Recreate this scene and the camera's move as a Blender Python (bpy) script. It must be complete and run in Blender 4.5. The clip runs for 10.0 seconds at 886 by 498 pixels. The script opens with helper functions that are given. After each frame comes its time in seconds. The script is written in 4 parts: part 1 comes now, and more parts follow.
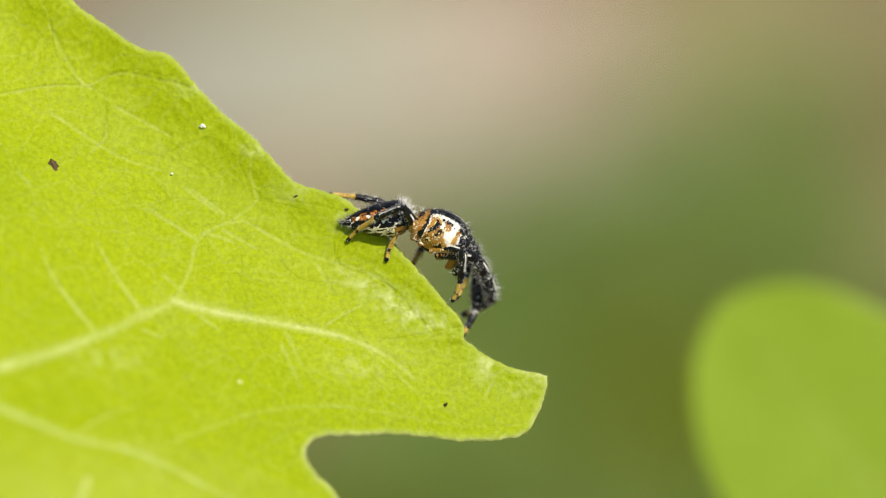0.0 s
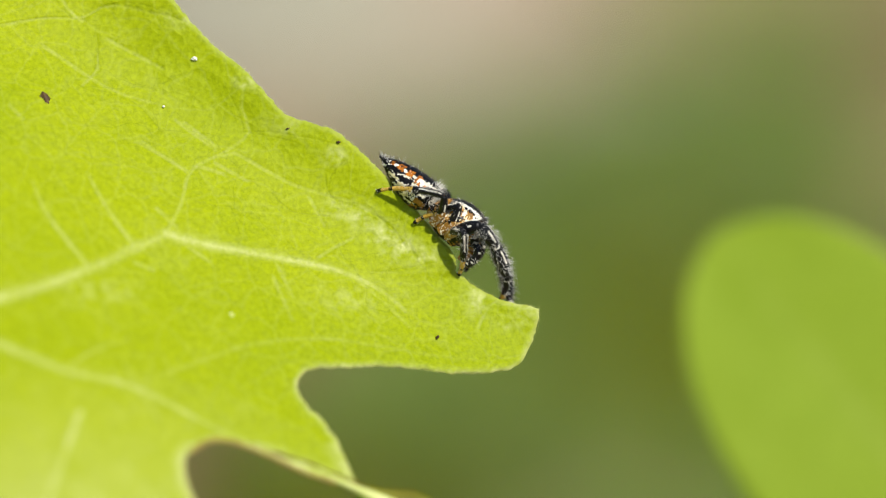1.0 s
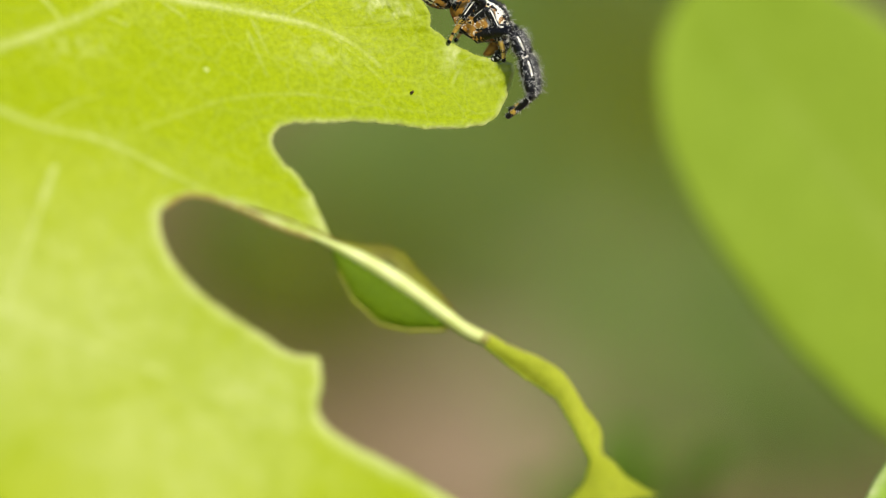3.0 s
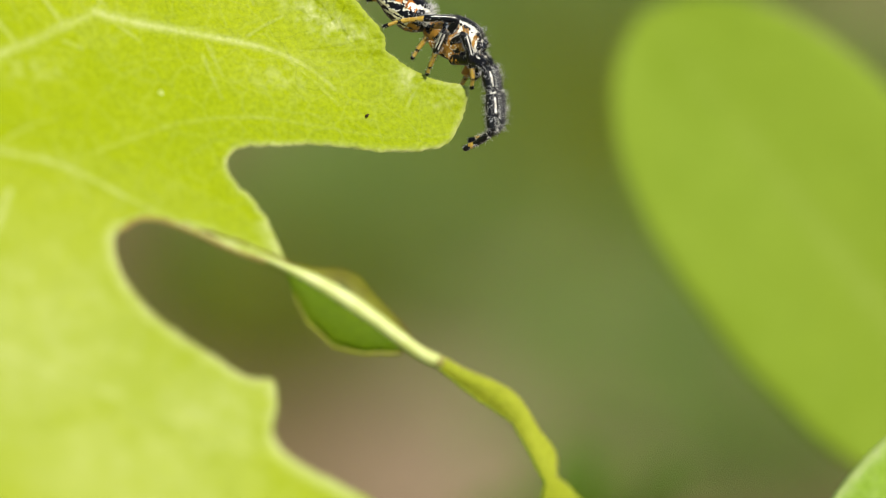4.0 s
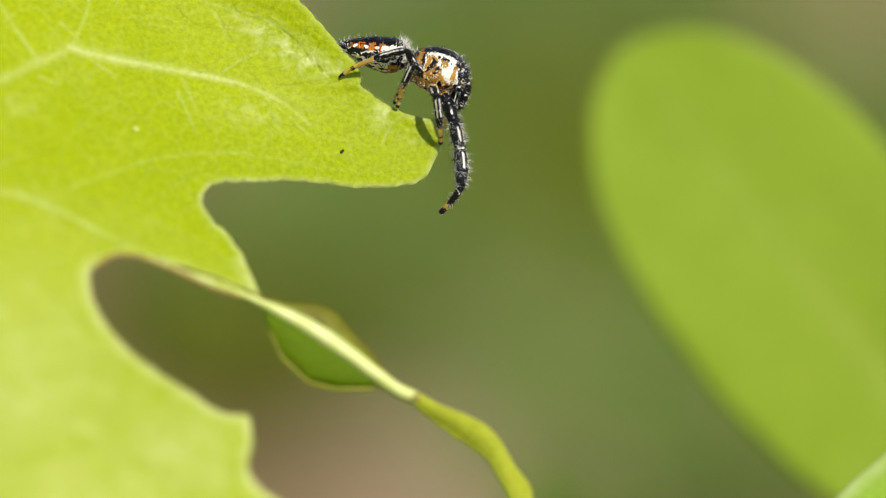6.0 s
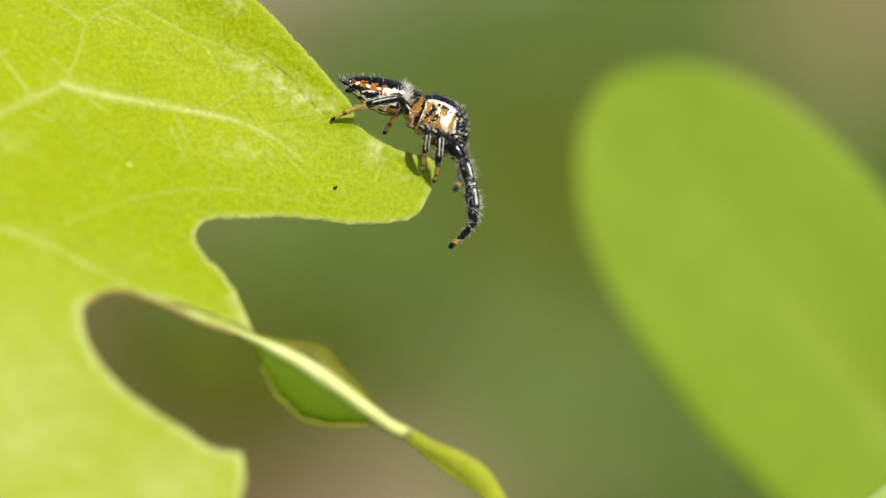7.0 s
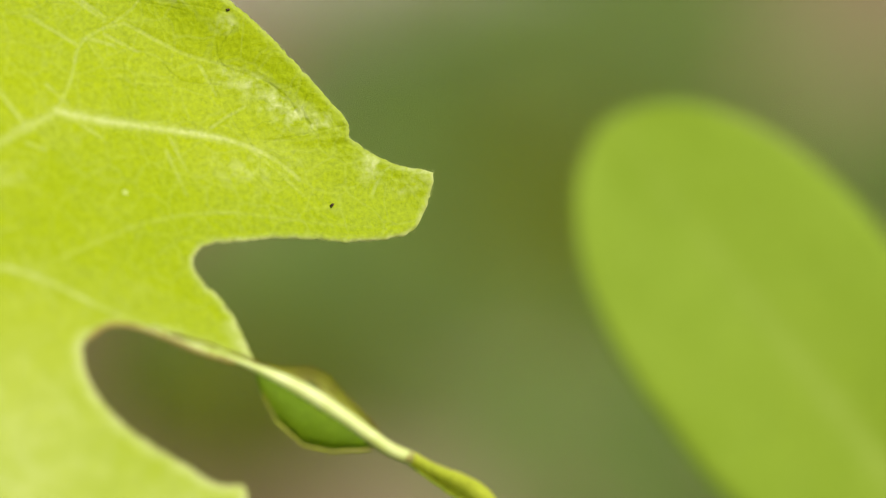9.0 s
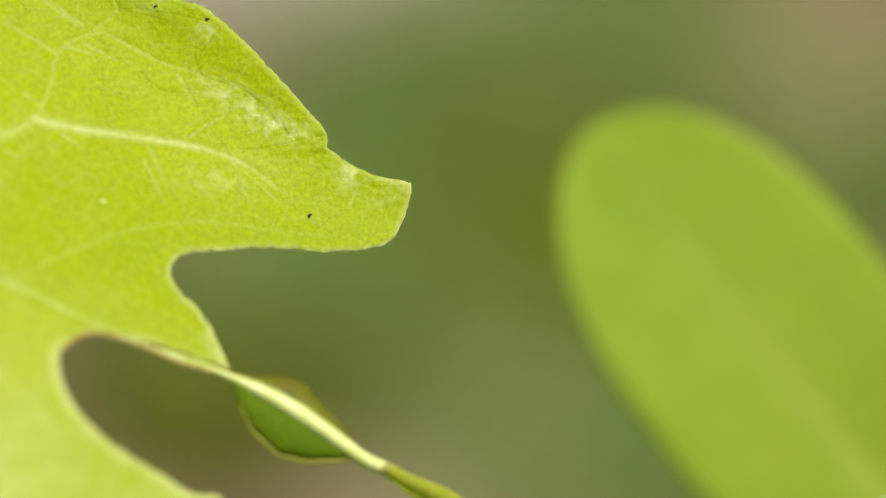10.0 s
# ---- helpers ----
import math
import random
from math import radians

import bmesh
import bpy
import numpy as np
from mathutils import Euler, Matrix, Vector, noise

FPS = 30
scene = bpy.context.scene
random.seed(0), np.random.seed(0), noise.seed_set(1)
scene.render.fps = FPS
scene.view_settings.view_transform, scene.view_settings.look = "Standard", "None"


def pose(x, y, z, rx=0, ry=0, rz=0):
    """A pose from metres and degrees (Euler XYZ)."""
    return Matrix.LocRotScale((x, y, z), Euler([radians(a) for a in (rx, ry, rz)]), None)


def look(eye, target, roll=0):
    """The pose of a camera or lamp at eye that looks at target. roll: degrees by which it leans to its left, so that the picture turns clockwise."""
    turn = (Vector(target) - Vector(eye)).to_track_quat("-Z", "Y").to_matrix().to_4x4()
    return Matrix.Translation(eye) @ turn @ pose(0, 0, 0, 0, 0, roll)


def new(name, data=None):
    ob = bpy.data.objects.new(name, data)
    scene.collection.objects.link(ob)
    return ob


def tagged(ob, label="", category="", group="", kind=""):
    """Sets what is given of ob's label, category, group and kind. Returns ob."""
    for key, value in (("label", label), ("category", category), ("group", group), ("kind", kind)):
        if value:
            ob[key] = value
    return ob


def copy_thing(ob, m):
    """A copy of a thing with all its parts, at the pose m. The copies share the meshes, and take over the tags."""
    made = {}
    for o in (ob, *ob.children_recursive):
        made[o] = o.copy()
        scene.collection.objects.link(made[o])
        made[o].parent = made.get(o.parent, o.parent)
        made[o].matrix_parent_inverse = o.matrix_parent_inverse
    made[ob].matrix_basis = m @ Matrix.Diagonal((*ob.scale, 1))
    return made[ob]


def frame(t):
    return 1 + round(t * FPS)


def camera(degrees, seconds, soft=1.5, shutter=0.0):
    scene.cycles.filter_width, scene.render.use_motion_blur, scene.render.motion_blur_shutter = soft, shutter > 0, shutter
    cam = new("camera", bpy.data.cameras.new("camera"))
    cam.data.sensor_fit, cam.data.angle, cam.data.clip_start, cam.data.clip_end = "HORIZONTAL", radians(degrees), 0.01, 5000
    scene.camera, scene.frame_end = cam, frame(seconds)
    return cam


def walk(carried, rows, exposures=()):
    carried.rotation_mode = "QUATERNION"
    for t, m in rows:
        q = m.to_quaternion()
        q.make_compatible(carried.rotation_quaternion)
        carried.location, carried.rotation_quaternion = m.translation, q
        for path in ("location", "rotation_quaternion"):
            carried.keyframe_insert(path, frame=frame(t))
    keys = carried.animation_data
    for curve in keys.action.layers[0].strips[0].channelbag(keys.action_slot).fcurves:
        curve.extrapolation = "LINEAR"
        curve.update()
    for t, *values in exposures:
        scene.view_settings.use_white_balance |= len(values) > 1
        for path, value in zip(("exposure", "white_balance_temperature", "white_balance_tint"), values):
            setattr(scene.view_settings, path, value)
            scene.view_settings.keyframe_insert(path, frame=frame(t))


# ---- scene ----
cam = camera(12.0, 10.0, soft=0.95, shutter=0.12)
MM = 0.001
DISTANCE = 180.0          # lens to leaf, mm
PITCH = 35.0              # the camera looks down at the leaf

# Subject space: x to the side, y up along the leaf, z towards the lens; the leaf's middle is 30 cm above the soil.
SUBJECT = pose(0, 0, 0.30, 90 - PITCH, 0, 0)
EYE = SUBJECT @ pose(0, 0, DISTANCE * MM)

# seconds, turn to the left and turn upwards, degrees
CAMERA_TURNS = [
    (0, 0.922, 2.535),
    (0.5, 0.837, 2.143),
    (1, 0.810, 1.621),
    (1.5, 0.703, 0.737),
    (2, 0.661, -0.181),
    (2.5, 0.561, -1.214),
    (2.7, 0.553, -1.709),
    (3.8, -0.038, -1.559),
    (4, -0.146, -1.390),
    (4.5, -0.273, -1.383),
    (5, -0.246, -1.271),
    (6.5, -0.572, -0.676),
    (7, -0.576, -0.411),
    (7.5, -0.638, -0.138),
    (8, -0.622, 0.046),
    (8.1, -0.607, 0.038),
    (8.2, -0.591, 0.031),
    (8.3, -0.576, 0.015),
    (8.5, -0.568, 0.000),
    (9, -0.607, -0.123),
    (9.5, -0.784, -0.038),
    (10, -0.914, -0.015),
]

walk(cam, [(t, EYE @ pose(0, 0, 0, up, left, 0)) for t, left, up in CAMERA_TURNS])
cam.data.dof.use_dof = True
cam.data.dof.focus_distance = DISTANCE * MM - 0.0006
cam.data.dof.aperture_fstop = 14.5

# ---------------------------------------------------------------- light
SUN_LOCAL = Vector((0.36, 0.50, 0.79)).normalized()
SUN_WORLD = (SUBJECT.to_3x3() @ SUN_LOCAL).normalized()
world = bpy.data.worlds.new("sky")
scene.world = world
world.use_nodes = True
sky = world.node_tree.nodes.new("ShaderNodeTexSky")
sky.sky_type = "NISHITA"
sky.sun_disc = False
sky.sun_elevation = math.asin(SUN_WORLD.z)
sky.sun_rotation = math.atan2(SUN_WORLD.x, SUN_WORLD.y)
world.node_tree.links.new(sky.outputs[0], world.node_tree.nodes["Background"].inputs[0])
world.node_tree.nodes["Background"].inputs[1].default_value = 0.10
sun = new("sun", bpy.data.lights.new("sun", "SUN"))
sun.data.energy, sun.data.angle, sun.data.color = 4.2, radians(0.6), (1.0, 0.95, 0.86)
sun.matrix_world = look(SUN_WORLD, (0, 0, 0))
scene.view_settings.exposure = 0.36


# ---------------------------------------------------------------- materials
def shader(name):
    mat = bpy.data.materials.new(name)
    mat.use_nodes = True
    nt = mat.node_tree
    return mat, nt, nt.nodes["Principled BSDF"]


def node(nt, kind, **values):
    n = nt.nodes.new(kind)
    for key, value in values.items():
        n.inputs[key.replace("_", " ")].default_value = value
    return n


def noise_of(nt, scale, detail=4.0, rough=0.55, distort=0.0):
    coords = nt.nodes.new("ShaderNodeTexCoord")
    n = node(nt, "ShaderNodeTexNoise", Scale=scale, Detail=detail, Roughness=rough, Distortion=distort)
    nt.links.new(coords.outputs["Object"], n.inputs["Vector"])
    return n


def ramp(nt, source, stops):
    r = nt.nodes.new("ShaderNodeValToRGB")
    while len(r.color_ramp.elements) < len(stops):
        r.color_ramp.elements.new(0.5)
    for e, (place, colour) in zip(r.color_ramp.elements, stops):
        e.position, e.color = place, (*colour, 1)
    nt.links.new(source, r.inputs[0])
    return r


def mixed(nt, factor, a, b, mode="MIX"):
    m = nt.nodes.new("ShaderNodeMix")
    m.data_type, m.blend_type = "RGBA", mode
    for socket, value in ((m.inputs[0], factor), (m.inputs[6], a), (m.inputs[7], b)):
        if isinstance(value, bpy.types.NodeSocket):
            nt.links.new(value, socket)
        elif isinstance(value, tuple):
            socket.default_value = (*value, 1)
        else:
            socket.default_value = value
    return m.outputs[2]


def bump(nt, height, strength, distance, before=None):
    b = node(nt, "ShaderNodeBump", Strength=strength, Distance=distance)
    nt.links.new(height, b.inputs["Height"])
    if before is not None:
        nt.links.new(before, b.inputs["Normal"])
    return b.outputs[0]


def leaf_material(name, dark, light, vein, gloss=0.52, through_light=0.24, cell=700.0, veined=True, spec=0.09):
    """A living leaf: mottled green, pale veins, a net of fine veinlets, some light passing through."""
    mat, nt, p = shader(name)
    coords = nt.nodes.new("ShaderNodeTexCoord")
    broad = noise_of(nt, 110.0, 5.0)
    fine = noise_of(nt, 5200.0, 3.0, 0.7)
    base = ramp(nt, broad.outputs[0], [(0.32, dark), (0.68, light)]).outputs[0]
    grains = ramp(nt, fine.outputs[0], [(0.32, (0.80, 0.82, 0.75)), (0.68, (1.13, 1.12, 1.18))]).outputs[0]
    base = mixed(nt, 1.0, base, grains, "MULTIPLY")
    warp = noise_of(nt, 500.0, 2.0)
    moved = mixed(nt, 0.0012, coords.outputs["Object"], warp.outputs["Color"], "ADD")
    net = node(nt, "ShaderNodeTexVoronoi", Scale=cell, Randomness=1.0)
    net.feature = "DISTANCE_TO_EDGE"
    nt.links.new(moved, net.inputs["Vector"])
    veinlet = ramp(nt, net.outputs["Distance"], [(0.0, (1, 1, 1)), (0.06, (0, 0, 0))]).outputs[0]
    base = mixed(nt, mixed(nt, 0.05, (0, 0, 0), veinlet), base, vein)
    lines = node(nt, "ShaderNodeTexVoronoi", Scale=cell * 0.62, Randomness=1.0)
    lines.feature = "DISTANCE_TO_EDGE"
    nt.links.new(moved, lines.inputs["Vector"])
    # shade inside the fine grooves, painted as thin broken darker lines
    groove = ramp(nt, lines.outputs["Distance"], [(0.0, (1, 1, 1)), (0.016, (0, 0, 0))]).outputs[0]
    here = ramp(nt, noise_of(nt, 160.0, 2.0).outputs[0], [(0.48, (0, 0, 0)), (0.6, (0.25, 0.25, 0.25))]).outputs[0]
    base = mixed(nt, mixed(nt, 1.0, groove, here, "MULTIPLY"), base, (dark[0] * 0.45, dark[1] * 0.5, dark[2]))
    patch = ramp(nt, noise_of(nt, 420.0, 6.0, 0.7, 0.3).outputs[0], [(0.55, (0, 0, 0)), (0.8, (0.03, 0.03, 0.03))]).outputs[0]
    base = mixed(nt, patch, base, vein)
    small = node(nt, "ShaderNodeTexVoronoi", Scale=cell * 3.4, Randomness=1.0)
    nt.links.new(moved, small.inputs["Vector"])
    normal = bump(nt, net.outputs["Distance"], 0.10, 0.00012)
    normal = bump(nt, small.outputs["Distance"], 0.75, 0.00006, normal)
    normal = bump(nt, fine.outputs[0], 0.30, 0.00006, normal)
    if veined:
        mark = nt.nodes.new("ShaderNodeAttribute")
        mark.attribute_name = "vein"
        broken = ramp(nt, noise_of(nt, 900.0, 3.0).outputs[0], [(0.3, (0.45,) * 3), (0.65, (1, 1, 1))]).outputs[0]
        speckled = ramp(nt, noise_of(nt, 4200.0, 2.0, 0.6).outputs[0], [(0.36, (0.55,) * 3), (0.56, (1, 1, 1))]).outputs[0]
        broken = mixed(nt, 1.0, broken, speckled, "MULTIPLY")
        base = mixed(nt, mixed(nt, 1.0, mark.outputs["Color"], broken, "MULTIPLY"), base, vein)
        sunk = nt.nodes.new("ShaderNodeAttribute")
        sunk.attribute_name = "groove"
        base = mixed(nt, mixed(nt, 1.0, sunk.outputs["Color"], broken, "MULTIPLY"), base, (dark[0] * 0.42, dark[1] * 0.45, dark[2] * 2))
    nt.links.new(base, p.inputs["Base Color"])
    p.inputs["Roughness"].default_value = gloss
    p.inputs["Specular IOR Level"].default_value = spec
    nt.links.new(normal, p.inputs["Normal"])
    back = node(nt, "ShaderNodeBsdfTranslucent")
    nt.links.new(mixed(nt, 0.5, base, (light[0] * 1.1, light[1] * 1.15, light[2] * 0.5)), back.inputs["Color"])
    both = node(nt, "ShaderNodeMixShader", Fac=through_light)
    nt.links.new(p.outputs[0], both.inputs[1])
    nt.links.new(back.outputs[0], both.inputs[2])
    nt.links.new(both.outputs[0], nt.nodes["Material Output"].inputs["Surface"])
    return mat


def plain_material(name, dark, light, scale, rough=0.6, relief=0.3, depth=0.0001, spec=0.5, metal=0.0):
    mat, nt, p = shader(name)
    n = noise_of(nt, scale, 5.0, 0.6)
    nt.links.new(ramp(nt, n.outputs[0], [(0.3, dark), (0.7, light)]).outputs[0], p.inputs["Base Color"])
    p.inputs["Roughness"].default_value = rough
    p.inputs["Metallic"].default_value = metal
    p.inputs["Specular IOR Level"].default_value = spec
    nt.links.new(bump(nt, n.outputs[0], relief, depth), p.inputs["Normal"])
    return mat


LEAF = leaf_material("yellow_green_leaf", (0.285, 0.360, 0.002), (0.338, 0.402, 0.003), (0.64, 0.67, 0.28))
BROAD = leaf_material("broad_green_leaf", (0.212, 0.312, 0.014), (0.25, 0.352, 0.022), (0.31, 0.40, 0.06), gloss=0.62, cell=350.0, spec=0.15)
BLADE = leaf_material("dark_leaf_blade", (0.13, 0.235, 0.003), (0.235, 0.325, 0.005), (0.36, 0.46, 0.06), gloss=0.65, veined=False, spec=0.15)
PALE = leaf_material("pale_leaf_strip", (0.46, 0.52, 0.03), (0.60, 0.64, 0.06), (0.68, 0.72, 0.2), veined=False)
SERRATE = leaf_material("pale_rimmed_leaf", (0.19, 0.32, 0.009), (0.26, 0.40, 0.015), (0.50, 0.55, 0.24), gloss=0.55, cell=350.0, spec=0.2)
RIB = plain_material("pale_rib", (0.40, 0.45, 0.09), (0.56, 0.60, 0.22), 900.0, 0.45)
DRY = plain_material("dry_leaf_edge", (0.14, 0.085, 0.010), (0.29, 0.25, 0.02), 600.0, 0.6)
CURLED = plain_material("yellow_brown_leaf", (0.19, 0.17, 0.005), (0.34, 0.36, 0.012), 500.0, 0.55)
STEM = plain_material("green_stem", (0.10, 0.16, 0.03), (0.20, 0.26, 0.06), 300.0, 0.5)
WEED = leaf_material("weed_leaf", (0.096, 0.150, 0.026), (0.168, 0.232, 0.048), (0.25, 0.31, 0.10), cell=300.0, veined=False)
GREYISH = leaf_material("grey_green_leaf", (0.17, 0.21, 0.065), (0.25, 0.29, 0.10), (0.3, 0.34, 0.18), cell=300.0, veined=False)
OLIVE = leaf_material("olive_weed_leaf", (0.098, 0.115, 0.004), (0.155, 0.172, 0.007), (0.2, 0.22, 0.03), cell=300.0, veined=False)
SPROUT = leaf_material("sprout_leaf", (0.06, 0.115, 0.006), (0.10, 0.17, 0.010), (0.14, 0.2, 0.03), cell=300.0, veined=False)
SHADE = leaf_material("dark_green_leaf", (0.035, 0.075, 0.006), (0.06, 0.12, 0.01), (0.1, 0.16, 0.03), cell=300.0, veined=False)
LITTER = plain_material("dry_litter", (0.15, 0.128, 0.05), (0.25, 0.21, 0.085), 60.0, 0.8, 0.5, 0.001)
TAN = plain_material("tan_stone", (0.19, 0.13, 0.07), (0.30, 0.215, 0.125), 60.0, 0.9, 0.5, 0.001)
SAND = plain_material("sandy_stone", (0.235, 0.18, 0.122), (0.38, 0.30, 0.21), 40.0, 0.85, 0.6, 0.002)
STONE = plain_material("pale_stone", (0.205, 0.193, 0.135), (0.345, 0.322, 0.23), 40.0, 0.85, 0.6, 0.002)
CHITIN_BLACK = plain_material("black_chitin", (0.0015, 0.0015, 0.002), (0.006, 0.0055, 0.006), 2500.0, 0.30, 0.5, 0.00003, 0.22)
CHITIN_ORANGE = plain_material("orange_chitin", (0.16, 0.068, 0.006), (0.46, 0.235, 0.034), 1600.0, 0.45, 0.4, 0.00004, 0.22)
CHITIN_RUST = plain_material("rust_scales", (0.24, 0.066, 0.005), (0.52, 0.18, 0.011), 3000.0, 0.55, 0.5, 0.00004, 0.15)
SCALES_WHITE = plain_material("white_scales", (0.50, 0.46, 0.34), (0.86, 0.83, 0.72), 4000.0, 0.45, 0.6, 0.00004)
SCALES_CREAM = plain_material("cream_scales", (0.42, 0.36, 0.16), (0.74, 0.68, 0.42), 3500.0, 0.5, 0.6, 0.00004)
AMBER = plain_material("amber_chitin", (0.34, 0.20, 0.02), (0.60, 0.41, 0.08), 2000.0, 0.4, 0.3, 0.00003, 0.25)
HAIR = plain_material("pale_hair", (0.45, 0.44, 0.40), (0.80, 0.78, 0.72), 900.0, 0.4)
HAIR_DARK = plain_material("dark_hair", (0.004, 0.004, 0.005), (0.015, 0.015, 0.015), 900.0, 0.4)
EYE_BLACK = plain_material("eye_lens", (0.003, 0.003, 0.004), (0.006, 0.006, 0.008), 100.0, 0.05, 0.0)
SPECK = plain_material("brown_speck", (0.03, 0.015, 0.005), (0.11, 0.06, 0.015), 3000.0, 0.7)
WAX = plain_material("white_speck", (0.62, 0.62, 0.48), (0.85, 0.85, 0.72), 3000.0, 0.6)


def soil_material():
    mat, nt, p = shader("soil")
    broad, fine = noise_of(nt, 14.0, 6.0), noise_of(nt, 260.0, 5.0)
    tone = ramp(nt, broad.outputs[0], [(0.3, (0.088, 0.058, 0.022)), (0.5, (0.158, 0.106, 0.046)), (0.72, (0.25, 0.175, 0.085))]).outputs[0]
    grit = ramp(nt, fine.outputs[0], [(0.3, (0.7, 0.7, 0.7)), (0.7, (1.25, 1.22, 1.2))]).outputs[0]
    nt.links.new(mixed(nt, 1.0, tone, grit, "MULTIPLY"), p.inputs["Base Color"])
    p.inputs["Roughness"].default_value = 0.95
    nt.links.new(bump(nt, fine.outputs[0], 0.8, 0.002), p.inputs["Normal"])
    return mat


SOIL = soil_material()


# ---------------------------------------------------------------- mesh helpers
def as_object(name, bm, materials, parent=None, label="", smooth=True):
    me = bpy.data.meshes.new(name)
    bm.normal_update()
    bm.to_mesh(me)
    bm.free()
    for mat in materials if isinstance(materials, (list, tuple)) else [materials]:
        me.materials.append(mat)
    for poly in me.polygons:
        poly.use_smooth = smooth
    ob = new(name, me)
    if parent is not None:
        ob.parent = parent
    if label:
        tagged(ob, label)
    return ob


part = as_object


def spline(points, step):
    """A smooth line through the points, with a vertex about every step."""
    pts = [Vector(p) for p in points]
    out = []
    for i in range(len(pts) - 1):
        a, b, c, d = pts[max(i - 1, 0)], pts[i], pts[i + 1], pts[min(i + 2, len(pts) - 1)]
        n = max(1, int((c - b).length / step))
        for k in range(n):
            t = k / n
            out.append(0.5 * (2 * b + (c - a) * t + (2 * a - 5 * b + 4 * c - d) * t * t + (3 * b - a - 3 * c + d) * t ** 3))
    out.append(pts[-1])
    return out


def tube(bm, path, radii, sides=8, slot=0, flat=1.0, axis=Vector((0, 0, 1))):
    """A tapered tube along the path; radii: one for each point. flat squeezes it along axis."""
    rings = []
    for i, p in enumerate(path):
        d = (path[min(i + 1, len(path) - 1)] - path[max(i - 1, 0)]).normalized()
        u = d.cross(axis)
        u = u.normalized() if u.length > 1e-6 else Vector((1, 0, 0))
        v = u.cross(d).normalized()
        rings.append([bm.verts.new(p + radii[i] * (math.cos(a) * u + flat * math.sin(a) * v))
                      for a in (2 * math.pi * k / sides for k in range(sides))])
    for a, b in zip(rings, rings[1:]):
        for k in range(sides):
            bm.faces.new((a[k], a[(k + 1) % sides], b[(k + 1) % sides], b[k])).material_index = slot
    for ring, way in ((rings[0], 1), (rings[-1], -1)):
        try:
            bm.faces.new(ring[::way]).material_index = slot
        except ValueError:
            pass


def hair(bm, root, way, length, radius, slot):
    """One bristle: a thin three-sided spike."""
    way = way.normalized()
    u = way.orthogonal().normalized()
    v = way.cross(u)
    base = [bm.verts.new(root + radius * (math.cos(a) * u + math.sin(a) * v)) for a in (0, 2.094, 4.189)]
    tip = bm.verts.new(root + way * length)
    for k in range(3):
        bm.faces.new((base[k], base[(k + 1) % 3], tip)).material_index = slot


# ---------------------------------------------------------------- ground
def beyond(x, y, height=0.0):
    """The place on the soil (or at a height over it) behind the point (x, y) mm of the subject plane, seen from the lens."""
    eye = EYE.translation
    way = SUBJECT @ Vector((x * MM, y * MM, 0)) - eye
    return eye + way * ((height - eye.z) / way.z)


def build_ground():
    bm = bmesh.new()
    rnd = random.Random(4)
    coords = [-300, -60, -12, -3] + [-1.2 + 0.05 * i for i in range(49)] + [3, 12, 60, 300]
    grid = [[bm.verts.new((x, y + 0.45, (noise.noise((x * 6, y * 6, 0)) * 0.006 + noise.noise((x * 20, y * 20, 3)) * 0.003)
                           if abs(x) < 1.3 and abs(y) < 1.3 else 0)) for x in coords] for y in coords]
    for r, s in zip(grid, grid[1:]):
        for k in range(len(coords) - 1):
            bm.faces.new((r[k], r[k + 1], s[k + 1], s[k]))
    ob = as_object("ground", bm, SOIL)
    tagged(ob, "bare brown soil ground far behind the leaf", "ground", kind="structure")


def build_stone(name, place, size, seed, mat, label):
    bm = bmesh.new()
    bmesh.ops.create_icosphere(bm, subdivisions=4, radius=1.0)
    for v in bm.verts:
        n = noise.noise(v.co * 1.3 + Vector((seed, 0, 0))) * 0.35 + noise.noise(v.co * 4 + Vector((0, seed, 0))) * 0.08
        v.co *= 1 + n
        v.co.z = max(v.co.z, -0.35)
        v.co = Vector((v.co.x * size[0], v.co.y * size[1], v.co.z * size[2]))
    ob = as_object(name, bm, mat)
    ob.location = (place.x, place.y, 0.30 * size[2] - 0.004)
    ob.rotation_euler = (0, 0, seed)
    tagged(ob, label, "stone", "stones on the soil")
    return ob


def build_weed(name, seed, mat, spread, height, count, label):
    """A low weed: a tuft of narrow folded leaves that rise from one root."""
    rnd = random.Random(seed)
    thing = new(name)
    tagged(thing, label, "weed", "weeds on the soil")
    for i in range(count):
        bm = bmesh.new()
        turn = rnd.uniform(0, 6.283)
        reach, rise, wide = spread * rnd.uniform(0.45, 1.0), height * rnd.uniform(0.5, 1.0), spread * rnd.uniform(0.09, 0.2)
        out = Vector((math.cos(turn), math.sin(turn), 0))
        side = Vector((-out.y, out.x, 0))
        rows = []
        for k in range(7):
            s = k / 6
            mid = out * (0.002 + reach * s) + Vector((0, 0, rise * (1.9 * s - 1.2 * s * s) - 0.004))
            w = wide * math.sin(math.pi * min(1, 0.08 + 0.92 * s)) ** 0.7 * (1 if k < 6 else 0.1)
            lift = Vector((0, 0, 0.35 * w))
            rows.append([bm.verts.new(mid + side * w + lift), bm.verts.new(mid), bm.verts.new(mid - side * w + lift)])
        for a, b in zip(rows, rows[1:]):
            bm.faces.new((a[0], a[1], b[1], b[0]))
            bm.faces.new((a[1], a[2], b[2], b[1]))
        part("leaf", bm, mat, thing)
    return thing


build_ground()

